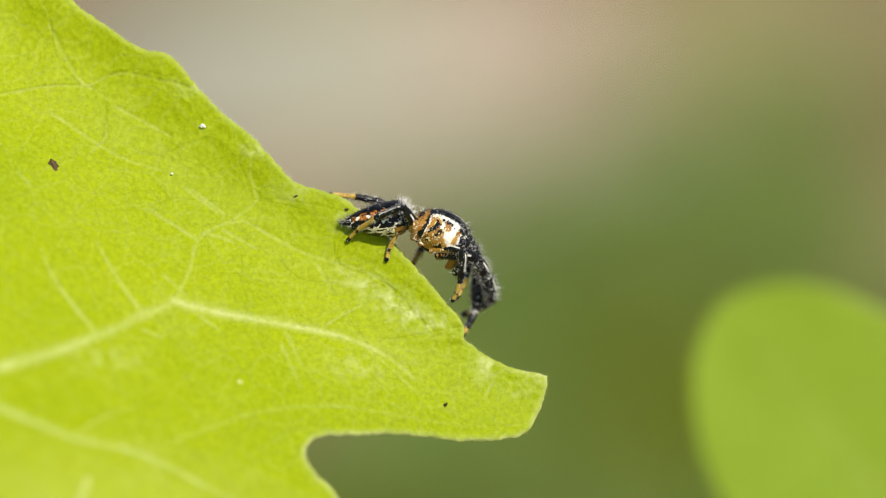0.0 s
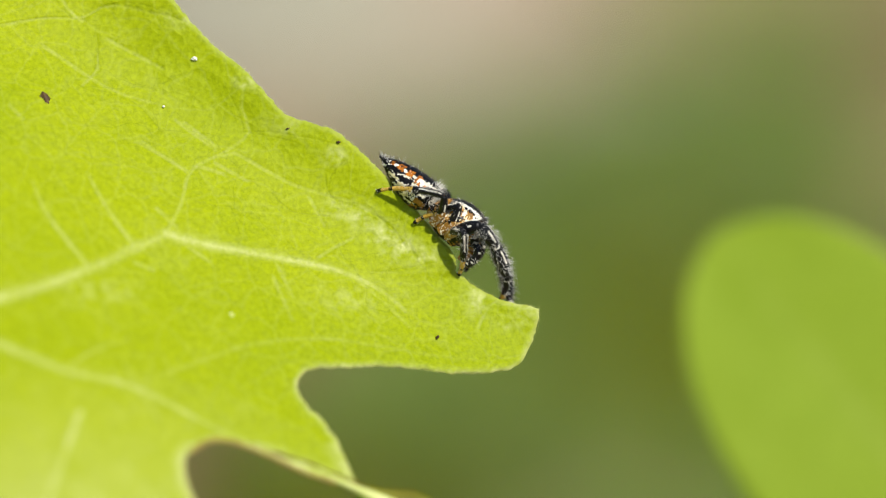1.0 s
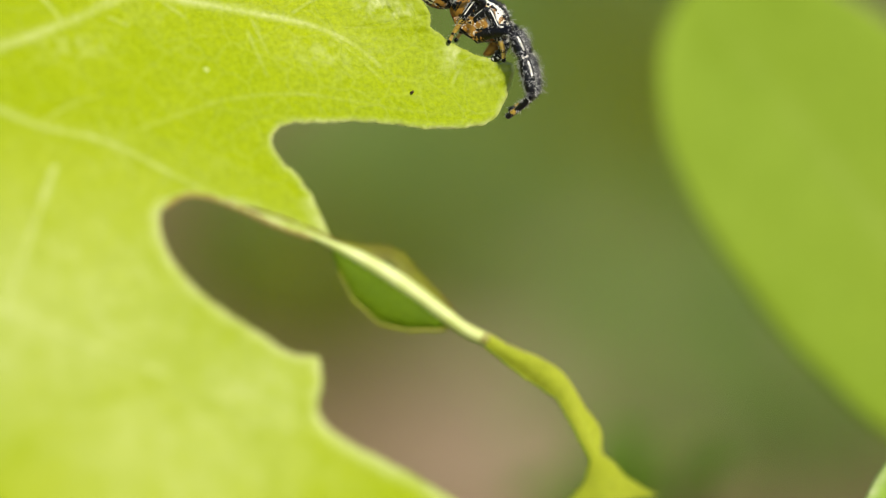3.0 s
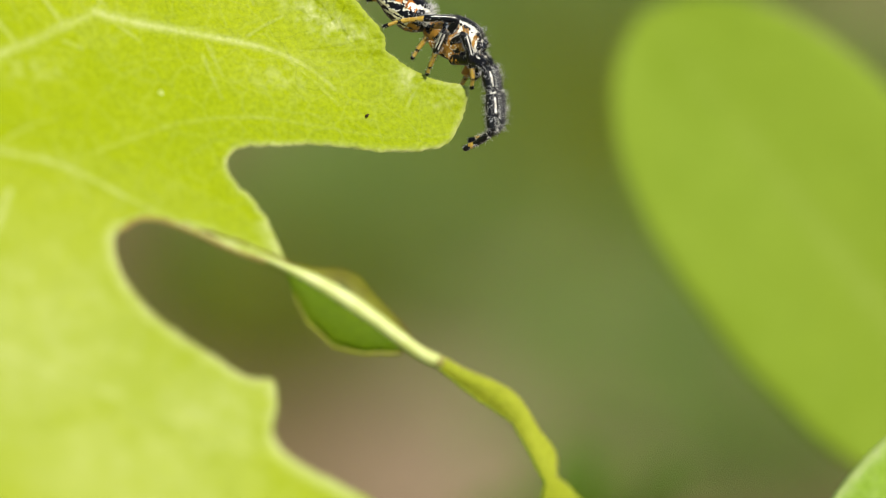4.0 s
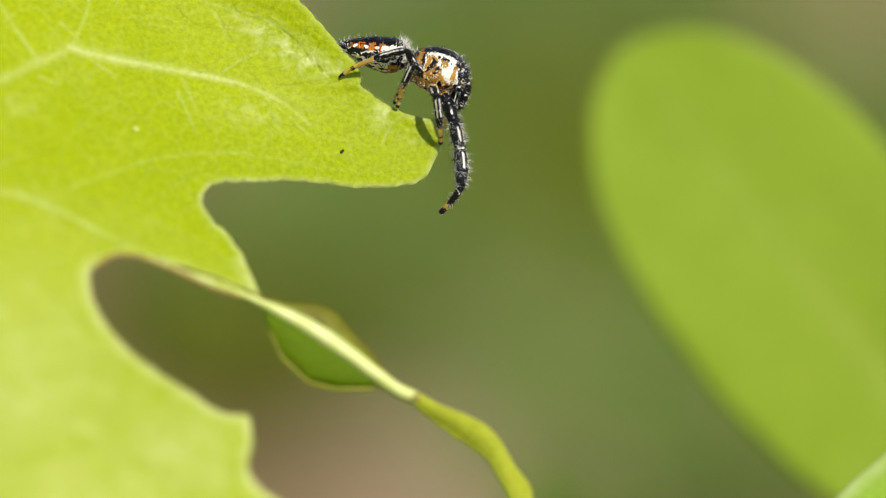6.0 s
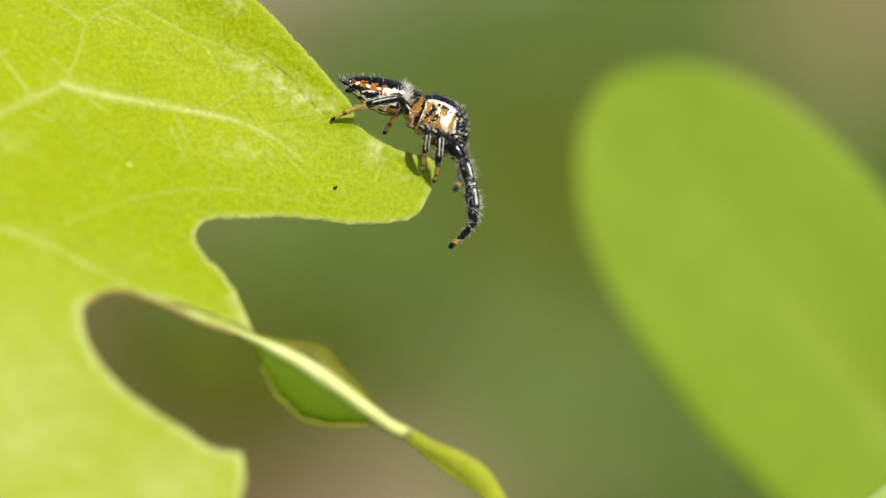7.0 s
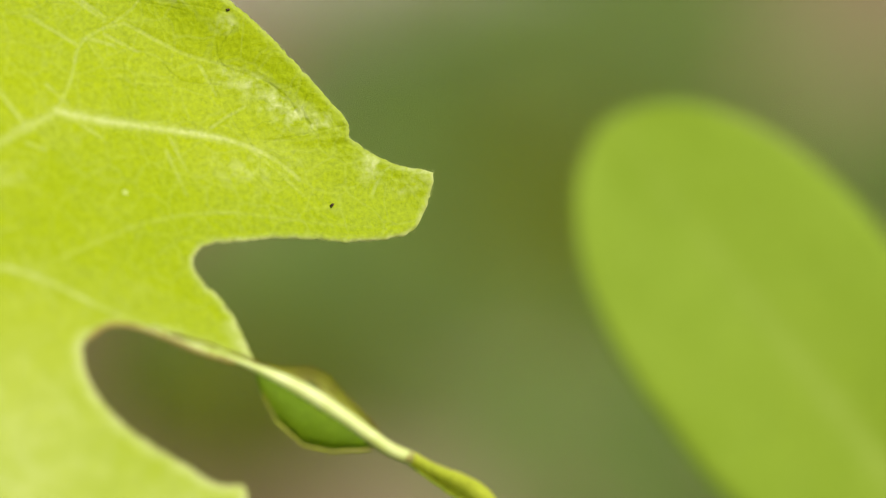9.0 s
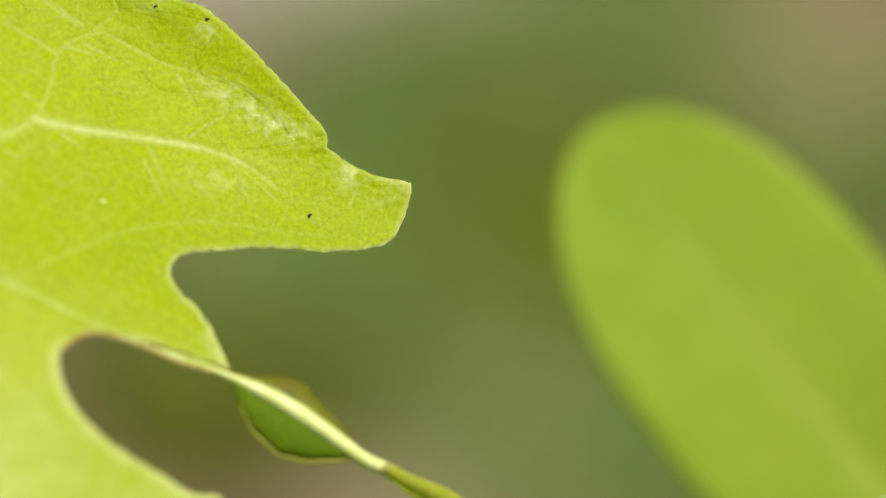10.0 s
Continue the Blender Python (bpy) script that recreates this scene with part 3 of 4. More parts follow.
# ---------------------------------------------------------------- simple leaves
def build_broad_leaf(name, apex, way, up, length, half, fore, fold, foot, mat, label, rim=0.0, rib_mark=0.35, tail=3.0):
    """An oval leaf with a rib. apex: its tip in subject space, mm; way: from tip to base; up: out of its face."""
    thing = new(name)
    way, up = Vector(way).normalized(), Vector(up).normalized()
    side = up.cross(way).normalized()
    up = way.cross(side)
    thing.matrix_world = SUBJECT @ Matrix.Translation(Vector(apex) * MM) @ Matrix((side, way, up)).transposed().to_4x4()
    tagged(thing, label, "leaf")
    bm = bmesh.new()
    rows, marks = [], []
    steps, across = 60, 24
    for i in range(steps + 1):
        s = (i / steps) ** 1.4 if i < steps else 1.0
        r = max(0.0, 1 - ((s - fore) / fore) ** 2) ** 0.5 if s < fore else 1 - ((s - fore) / (1 - fore)) ** tail
        w = half * max(r, 0.02) * (1 + 0.02 * noise.noise((s * 9, half, 0)))
        row = []
        for k in range(across + 1):
            q = 2 * k / across - 1
            z = fold * abs(q) * w - 0.06 * half * (2 * s - 1) ** 2 * length / half * 0.4 + 0.12 * noise.noise((q * 2, s * 6, length))
            row.append(bm.verts.new(Vector((q * w, s * length, z)) * MM))
            rib = math.exp(-(q * w / (0.3 + 0.5 * s)) ** 2)
            edge = rim * math.exp(-(min((1 - abs(q)) * w, s * length) / 0.42) ** 2)
            side_rib = 0.5 * math.exp(-((math.sin((s * 9 - abs(q) * 0.9) * math.pi)) / 0.16) ** 2)
            marks.append(max(rib_mark * rib * min(1.0, 0.15 + 1.3 * s), 0.3 * side_rib, edge))
        rows.append(row)
    for a, b in zip(rows, rows[1:]):
        for k in range(across):
            bm.faces.new((a[k], a[k + 1], b[k + 1], b[k]))
    blade = part("blade", bm, mat, thing)
    values = blade.data.attributes.new("vein", "FLOAT", "POINT")
    values.data.foreach_set("value", np.array(marks, np.float32))
    thick = blade.modifiers.new("thickness", "SOLIDIFY")
    thick.thickness = 0.25 * MM
    end = Vector((0, length, -0.06 * length * 0.4)) * MM
    goal = thing.matrix_world.inverted() @ Vector(foot)
    stem_to_ground("stalk", end, goal, 0.7 * MM, thing, STEM, Vector((0, 0.012, 0)))
    return thing


broad_leaf = build_broad_leaf("broad_leaf", (10.52, 6.55, -24), (0.61, -0.79, 0.05), (-0.05, 0.10, 1), 31.5, 6.95, 0.39, 0.05, (0.075, 0.03, -0.01), BROAD,
                 "smooth mid-green oval leaf out of focus on a thin stalk", rib_mark=0.8)
build_broad_leaf("serrate_leaf", (16.8, -18.62, -2), (0.86, 0.42, -0.3), (-0.1, 0.25, 1), 24, 4.6, 0.5, 0.2, (0.085, -0.03, -0.01), SERRATE,
                 "mid-green oval leaf with a pale rim on a thin stalk", rim=0.95)

# ---------------------------------------------------------------- weeds and stones on the soil
def scatter():
    """Tufts and stones: place in the subject plane (mm) behind which they stand, size in metres."""
    tuft = build_weed("weed", 1, WEED, 0.026, 0.022, 26, "low green weed tuft on brown soil")
    olive = build_weed("weed", 2, OLIVE, 0.024, 0.020, 24, "low olive-green weed tuft on brown soil")
    grey = build_weed("weed", 3, GREYISH, 0.024, 0.020, 24, "low grey-green weed tuft on brown soil")
    dark = build_weed("weed", 4, SHADE, 0.020, 0.018, 20, "low dark green weed tuft on brown soil")
    used = []
    spots = [(tuft, 11, 13), (tuft, 10, 9), (tuft, -1, 6.3), (tuft, 0, 3), (tuft, 8, 6), (olive, 5, -1), (olive, 5, 2.5), (tuft, 1, -4.5),
             (tuft, -5, -2), (tuft, -3, -4), (tuft, -2.5, -1.5), (tuft, 0, -2.5), (olive, 3, -6.5), (tuft, 6, -8), (olive, 7, -4), (tuft, 12, -8),
             (tuft, 8, -14), (tuft, 15, 3), (tuft, 19, -2), (tuft, 6, 5), (tuft, 16, -14), (tuft, 22, -8), (olive, 8, -0.5), (olive, 4.5, 0.5),
             (tuft, 7, -11), (olive, 10, 2), (tuft, 23, 3), (olive, -9, -8), (olive, -7, -6), (olive, -6, -9), (grey, -2.4, -1.7), (grey, -5.4, -1.8),
             (grey, 10.4, -7.2), (grey, 5.9, -4.8), (olive, 7.2, -1.6), (olive, 5.5, -1.8), (dark, 7.2, 0.7), (dark, 8.6, -1.8), (dark, 7.0, -3.5), (grey, -2.6, -1.9),
             (grey, -0.7, -3.1), (grey, -4.1, -3.1), (grey, 6.1, 5.6), (dark, 4.7, -0.6), (olive, 3.5, -1.5), (dark, 4.0, -3.0), (tuft, 12.4, 9.7), (tuft, 6.9, 8.9),
             (grey, 8.0, -10.6), (grey, 6.1, -9.2), (grey, 9.7, -9.2), (dark, -10.4, -6.1), (dark, -9.1, -7.8),
             (dark, 3.2, -1.2), (dark, 7.3, -2.4), (grey, 5.8, 6.3), (grey, 9.4, 6.9), (grey, 5.7, 9.2), (grey, 4.6, -9.7),
             (olive, 6.4, -0.6), (olive, 6.6, -2.9), (dark, 5.6, -1.4), (dark, 8.2, -3.0)]
    for i, (kind, x, y) in enumerate(spots):
        p = beyond(x, y)
        turned = pose(p.x, p.y, 0.0, 0, 0, i * 137.5)
        if kind not in used:
            used.append(kind)
            kind.matrix_world = turned
        else:
            copy_thing(kind, turned)
    build_stone("flat_stone", beyond(-9, 15.6), (0.050, 0.036, 0.012), 0.4, STONE, "pale grey flat stone on the soil")
    build_stone("flat_stone", beyond(-1.5, 17), (0.030, 0.036, 0.012), 2.1, SAND, "sandy beige flat stone on the soil")
    build_stone("flat_stone", beyond(3.4, -13.0), (0.026, 0.024, 0.009), 1.7, TAN, "tan flat stone on the soil")
    build_stone("flat_stone", beyond(21, 5), (0.013, 0.013, 0.008), 0.9, TAN, "dull tan flat stone on the soil")
    build_stone("flat_stone", beyond(5.2, -9.3), (0.011, 0.009, 0.012), 2.7, TAN, "small tan stone on the soil")
    build_stone("clod", beyond(-7.5, -7.5), (0.020, 0.016, 0.008), 1.2, LITTER, "brown clod of dry plant litter")
    build_stone("clod", beyond(12.5, 8.5), (0.014, 0.012, 0.008), 5.2, LITTER, "tan clod of dry plant litter")
    build_stone("flat_stone", beyond(4.5, 11.8), (0.022, 0.017, 0.009), 4.1, STONE, "pale grey flat stone on the soil")
    build_stone("flat_stone", beyond(-2.0, 9.8), (0.015, 0.011, 0.008), 3.3, STONE, "pale grey flat stone on the soil")
    build_stone("clod", beyond(13.2, 17.4), (0.020, 0.014, 0.008), 2.2, LITTER, "tan clod of dry plant litter")
    build_stone("clod", beyond(6.2, 7.4), (0.015, 0.011, 0.012), 1.4, LITTER, "tan clod of dry plant litter")
    build_stone("clod", beyond(11.1, 13.6), (0.019, 0.013, 0.012), 2.9, LITTER, "tan clod of dry plant litter")
    build_stone("clod", beyond(-8, 20.5), (0.032, 0.026, 0.010), 0.2, LITTER, "brown clod of dry plant litter")
    build_stone("clod", beyond(15, 11), (0.014, 0.014, 0.008), 2.6, LITTER, "tan clod of dry plant litter")
    build_stone("clod", beyond(18.7, 7.8), (0.020, 0.016, 0.009), 4.4, LITTER, "tan clod of dry plant litter")
    build_stone("clod", beyond(18, 18), (0.022, 0.020, 0.010), 0.7, LITTER, "tan clod of dry plant litter")
    build_stone("clod", beyond(7, 19), (0.026, 0.024, 0.012), 3.1, LITTER, "tan clod of dry plant litter")


scatter()
sprout = build_weed("sprout", 9, SPROUT, 0.008, 0.010, 9, "dark green sprout with pointed leaves")
sprout.matrix_world = pose(*(SUBJECT @ Vector((8.8 * MM, -23.6 * MM, -70 * MM))))
stem_to_ground("stalk", Vector((0, 0, 0)), Vector((0.004, 0.0, -sprout.matrix_world.translation.z - 0.01)), 0.6 * MM, sprout, STEM, Vector((0.006, 0, 0)))


# ---------------------------------------------------------------- the spider
ABDOMEN = 2.9   # length, mm


def body_shell(profile, around=128, rough=0.0):
    """A closed shell along x from rows of (x, half width, top, bottom), mm."""
    bm = bmesh.new()
    xs = [p[0] for p in profile]
    rings = []
    count = 150
    for i in range(count + 1):
        x = xs[0] + (xs[-1] - xs[0]) * (0.5 - 0.5 * math.cos(math.pi * i / count))
        w, top, low = (float(np.interp(x, xs, [p[c] for p in profile])) for c in (1, 2, 3))
        mid, tall = (top + low) / 2, (top - low) / 2
        ring = []
        for k in range(around):
            a = 2 * math.pi * k / around
            p = Vector((x, w * math.cos(a), mid + tall * math.sin(a)))
            p += Vector((0, math.cos(a), math.sin(a))) * rough * (noise.noise(p * 5) + 0.6 * noise.noise(p * 13))
            ring.append(bm.verts.new(p * MM))
        rings.append(ring)
    for a, b in zip(rings, rings[1:]):
        for k in range(around):
            bm.faces.new((a[k], b[k], b[(k + 1) % around], a[(k + 1) % around]))
    bm.faces.new(rings[0])
    bm.faces.new(rings[-1][::-1])
    bm.normal_update()
    return bm


def smooth_profile(rows):
    return [tuple(v) for v in spline(rows, 0.12)]


def paint(bm, rule):
    for f in bm.faces:
        c = f.calc_center_median() / MM
        f.material_index = rule(c, noise.noise(c * 4.5), noise.noise(c * 14 + Vector((9, 0, 0))))


def add_hairs(bm, rnd, count, rule, length, radius, slots, back=0.0):
    """Bristles that stand out of the skin; back bends them towards the hind end."""
    bmesh.ops.recalc_face_normals(bm, faces=bm.faces[:])
    faces = [f for f in bm.faces]
    sites = []
    for _ in range(count * 6):
        f = rnd.choice(faces)
        c = f.calc_center_median()
        if rule(c / MM, f.normal):
            sites.append((c.copy(), f.normal.copy()))
        if len(sites) >= count:
            break
    for c, n in sites:
        way = n + Vector((rnd.gauss(-back, 0.35), rnd.gauss(0, 0.35), rnd.gauss(0, 0.35)))
        hair(bm, c - n * 0.01 * MM, way, rnd.uniform(*length) * MM, radius * MM, rnd.choice(slots))


def add_scales(bm, rnd, count, length, radius, along=-1.0, stray=0.02, lift=0.35):
    """Short flat-lying hairs that take the colour of the skin below them and lie along x."""
    bm.normal_update()
    faces = [f for f in bm.faces if f.calc_area() > 1e-12]
    sites = []
    for _ in range(count):
        f = rnd.choice(faces)
        slot = f.material_index
        if rnd.random() < stray:
            slot = rnd.choice(faces).material_index
        sites.append((f.calc_center_median(), f.normal.copy(), slot))
    for c, n, slot in sites:
        flat = Vector((along, rnd.gauss(0, 0.35), rnd.gauss(0, 0.35)))
        flat -= n * flat.dot(n)
        if flat.length > 0.1:
            hair(bm, c, flat.normalized() + n * rnd.uniform(0.1, lift * 2), rnd.uniform(*length) * MM, radius * MM, slot)


def build_abdomen(spider):
    rows = [(-2.98, 0.05, 0.02, -0.06), (-2.78, 0.17, 0.14, -0.16), (-2.3, 0.40, 0.44, -0.36), (-1.6, 0.66, 0.68, -0.62),
            (-0.9, 0.78, 0.82, -0.70), (-0.4, 0.70, 0.84, -0.60), (-0.12, 0.46, 0.64, -0.38), (0.06, 0.14, 0.2, -0.2)]
    bm = body_shell(smooth_profile(rows), rough=0.03)

    def rule(c, n, m):
        a = math.degrees(math.atan2(c.z, abs(c.y))) + 6 * m   # 90 on the back, 0 at the flank
        u = -c.x / ABDOMEN + 0.012 * m
        streak = noise.noise((c.x * 2.2 + c.z * 1.4, c.y * 3, c.z * 9 - c.x * 3)) + 0.4 * m
        if u > 0.88:
            return 0 if n < 0.25 else 1
        if u < 0.06 + 0.03 * n:                        # pale fringe at the front
            return 1 if a > 10 and m > -0.3 else 0
        if a < -42:
            return 0 if m < 0.25 or u > 0.3 else 6
        if a < -2:                                     # broken cream flank, rust towards the waist
            if u < 0.24 and n > -0.25:
                return 6
            return (2 if streak > -0.08 else (1 if streak > -0.16 else 0)) if u < 0.80 else 0
        if a < 30:                                     # dark side with slanting pale dashes
            slant = (u * 4.2 + a / 40.0 + 0.5 * n) % 1.0
            return (1 if m > -0.2 else 2) if slant < 0.30 and n > -0.16 and u > 0.10 else 0
        edge = 66 - 74 * u + 7 * n                     # white line that curves back from the fringe
        if abs(a - edge - 6) < 7 and 0.05 < u < 0.40:
            return 1
        if 25 < a < 62 and 0.24 < u < 0.86:            # orange row with white dots
            spot = (u - 0.30) / 0.16
            near = (spot - round(spot)) ** 2 * 0.16 ** 2 * ABDOMEN ** 2 + ((a - 41 - 8 * n) / 95.0) ** 2
            if near < 0.0105 + 0.005 * m:
                return 1
            return 3 if m + 0.6 * n > -0.36 and abs(spot - round(spot)) > 0.18 else 0
        return 0
    paint(bm, rule)
    rnd = random.Random(31)
    add_scales(bm, rnd, 5200, (0.06, 0.15), 0.010)
    add_hairs(bm, rnd, 420, lambda c, n: n.z > 0.1, (0.15, 0.40), 0.0085, (4, 5, 5), 0.3)
    add_hairs(bm, rnd, 520, lambda c, n: c.x > -0.5 and n.z > 0.25, (0.25, 0.50), 0.010, (4, 4, 1))
    return part("abdomen", bm, [CHITIN_BLACK, SCALES_WHITE, SCALES_CREAM, CHITIN_RUST, HAIR, HAIR_DARK, CHITIN_ORANGE], spider,
                "black abdomen with orange and white spots")


def build_head(spider):
    rows = [(-0.08, 0.16, 0.10, -0.22), (0.12, 0.45, 0.36, -0.42), (0.5, 0.78, 0.74, -0.62), (1.0, 0.97, 0.98, -0.74),
            (1.5, 1.02, 1.06, -0.74), (2.0, 0.97, 0.98, -0.64), (2.35, 0.86, 0.74, -0.46), (2.52, 0.6, 0.48, -0.24), (2.6, 0.25, 0.25, 0.0)]
    bm = body_shell(smooth_profile(rows), rough=0.025)

    def rule(c, n, m):
        a = math.degrees(math.atan2(c.z, abs(c.y))) + 6 * m
        x = c.x + 0.12 * n + 0.06 * m
        streak = noise.noise((c.x * 4 - c.z * 1.5, c.y * 4, c.z * 1.5)) + 0.4 * m
        if a < -14:
            return 3 if streak > -0.02 else (5 if n < 0.1 else 0)
        if a > 74 and x > 0.5:                         # dark ridge along the back
            return 0
        if a > 65 and 0.8 < x < 2.0:                   # white line below the ridge
            return 1 if m > -0.3 else 0
        if x < 0.26:
            return 0 if n < 0.05 else 3
        if x < 0.62:                                   # rust-brown hind slope with dark streaks
            return 3 if streak > -0.10 else 0
        if x < 0.76:                                   # slanting dark band, then a pale one
            return 0
        if x < 0.83:
            return 1 if m > -0.05 else 3
        if a > 55 and x > 1.25:                        # dark eye band
            return 0 if streak < 0.16 else 1
        if x < 1.02 + 0.018 * (56 - a):                # orange-brown cheek
            return (2 if m > 0.34 else 3) if streak > -0.20 else 0
        if x < 2.22:                                   # white patch behind the eyes
            return 1 if streak > -0.08 else (2 if streak > -0.18 else 3)
        return 0 if n < 0.12 else 1
    paint(bm, rule)
    rnd = random.Random(32)
    add_scales(bm, rnd, 5200, (0.05, 0.13), 0.010)
    add_hairs(bm, rnd, 520, lambda c, n: n.z > 0.1, (0.12, 0.42), 0.0085, (4, 6, 6))
    add_hairs(bm, rnd, 210, lambda c, n: c.x > 2.1 and n.x > 0.1, (0.2, 0.46), 0.009, (4, 6, 6))
    return part("cephalothorax", bm, [CHITIN_BLACK, SCALES_WHITE, SCALES_CREAM, CHITIN_ORANGE, HAIR, CHITIN_RUST, HAIR_DARK], spider,
                "orange-brown cephalothorax with white stripes")


def build_face(spider):
    for x, y, z, r in ((2.48, 0.27, 0.30, 0.26), (2.36, 0.66, 0.38, 0.16), (1.85, 0.60, 0.80, 0.06), (1.30, 0.52, 0.90, 0.07)):
        for flip in (1, -1):
            bm = bmesh.new()
            bmesh.ops.create_uvsphere(bm, u_segments=20, v_segments=12, radius=r * MM)
            eye = part("eye", bm, EYE_BLACK, spider, "glossy black eye")
            eye.location = Vector((x, y * flip, z)) * MM
    for flip in (1, -1):
        bm = bmesh.new()
        path = spline([Vector((2.25, 0.26 * flip, -0.1)), Vector((2.45, 0.28 * flip, -0.45)), Vector((2.38, 0.24 * flip, -0.95)), Vector((2.25, 0.14 * flip, -1.15))], 0.08)
        tube(bm, [p * MM for p in path], [MM * (0.25 * (1 - (i / len(path)) ** 3) + 0.02) for i in range(len(path))], 12)
        part("chelicera", bm, CHITIN_ORANGE, spider, "rust-brown fang base")
        bm = bmesh.new()
        path = spline([Vector((2.15, 0.5 * flip, -0.3)), Vector((2.62, 0.62 * flip, -0.15)), Vector((2.85, 0.55 * flip, -0.55)), Vector((2.72, 0.42 * flip, -1.1))], 0.06)
        path = [p * MM for p in path]
        tube(bm, path, [MM * (0.13 + 0.07 * math.sin(3.1 * (i / len(path)) ** 2)) for i in range(len(path))], 10)
        paint(bm, lambda c, n, m: 3 if m > 0.42 else 0)
        bm.normal_update()
        add_hairs(bm, random.Random(40 + flip), 120, lambda c, n: True, (0.12, 0.30), 0.009, (1, 2))
        part("pedipalp", bm, [CHITIN_BLACK, HAIR, HAIR_DARK, SCALES_WHITE], spider, "hairy black pedipalp")
    bm = bmesh.new()
    path = spline([Vector((0.15, 0, -0.35)), Vector((0.9, 0, -0.62)), Vector((1.7, 0, -0.62)), Vector((2.25, 0, -0.45))], 0.1)
    tube(bm, [p * MM for p in path], [MM * (0.2 + 0.3 * math.sin(math.pi * i / (len(path) - 1))) for i in range(len(path))], 14, flat=0.5)
    part("sternum", bm, CHITIN_BLACK, spider, "dark underside")


LEGS = {  # hip x, y, z; lengths of thigh, shin and foot; thickness
    "1": (1.58, 0.58, -0.60, 1.75, 2.78, 1.60, 0.29), "2": (1.40, 0.66, -0.54, 1.45, 1.50, 1.00, 0.20),
    "3": (0.95, 0.66, -0.54, 1.55, 1.35, 1.00, 0.18), "4": (0.50, 0.56, -0.46, 1.75, 1.80, 1.50, 0.18)}
CURL = {"1": 38.0, "2": 16.0, "3": 8.0, "4": 16.0}   # how far the foot bends in from the shin, degrees


def knotted(knots, s):
    return float(np.interp(s, [k[0] for k in knots], [k[1] for k in knots]))


def leg_piece(rnd, length, bow, girth, rule, hairs, scales):
    """One link of a leg along x from its joint, bowed towards +z. hairs: (count, rule, length, slots) groups."""
    bm = bmesh.new()
    n = 56
    path = [Vector((length * i / n, 0, bow * length * math.sin(math.pi * i / n))) for i in range(n + 1)]
    tube(bm, [p * MM for p in path], [MM * girth(i / n) * (1 + 0.05 * noise.noise((i * 0.4, length, 0))) for i in range(n + 1)], 20)
    paint(bm, lambda c, nn, m: rule(c.x / length, math.degrees(math.atan2(c.z - bow * length * math.sin(math.pi * c.x / length), abs(c.y) + 1e-6)), nn, m))
    bm.normal_update()
    add_scales(bm, rnd, scales, (0.04, 0.10), 0.008, 1.0, 0.02)
    for count, where, span, slots in hairs:
        add_hairs(bm, rnd, count, lambda c, nn: where(c.x / length, nn), span, 0.009, slots, -0.25)
    return bm


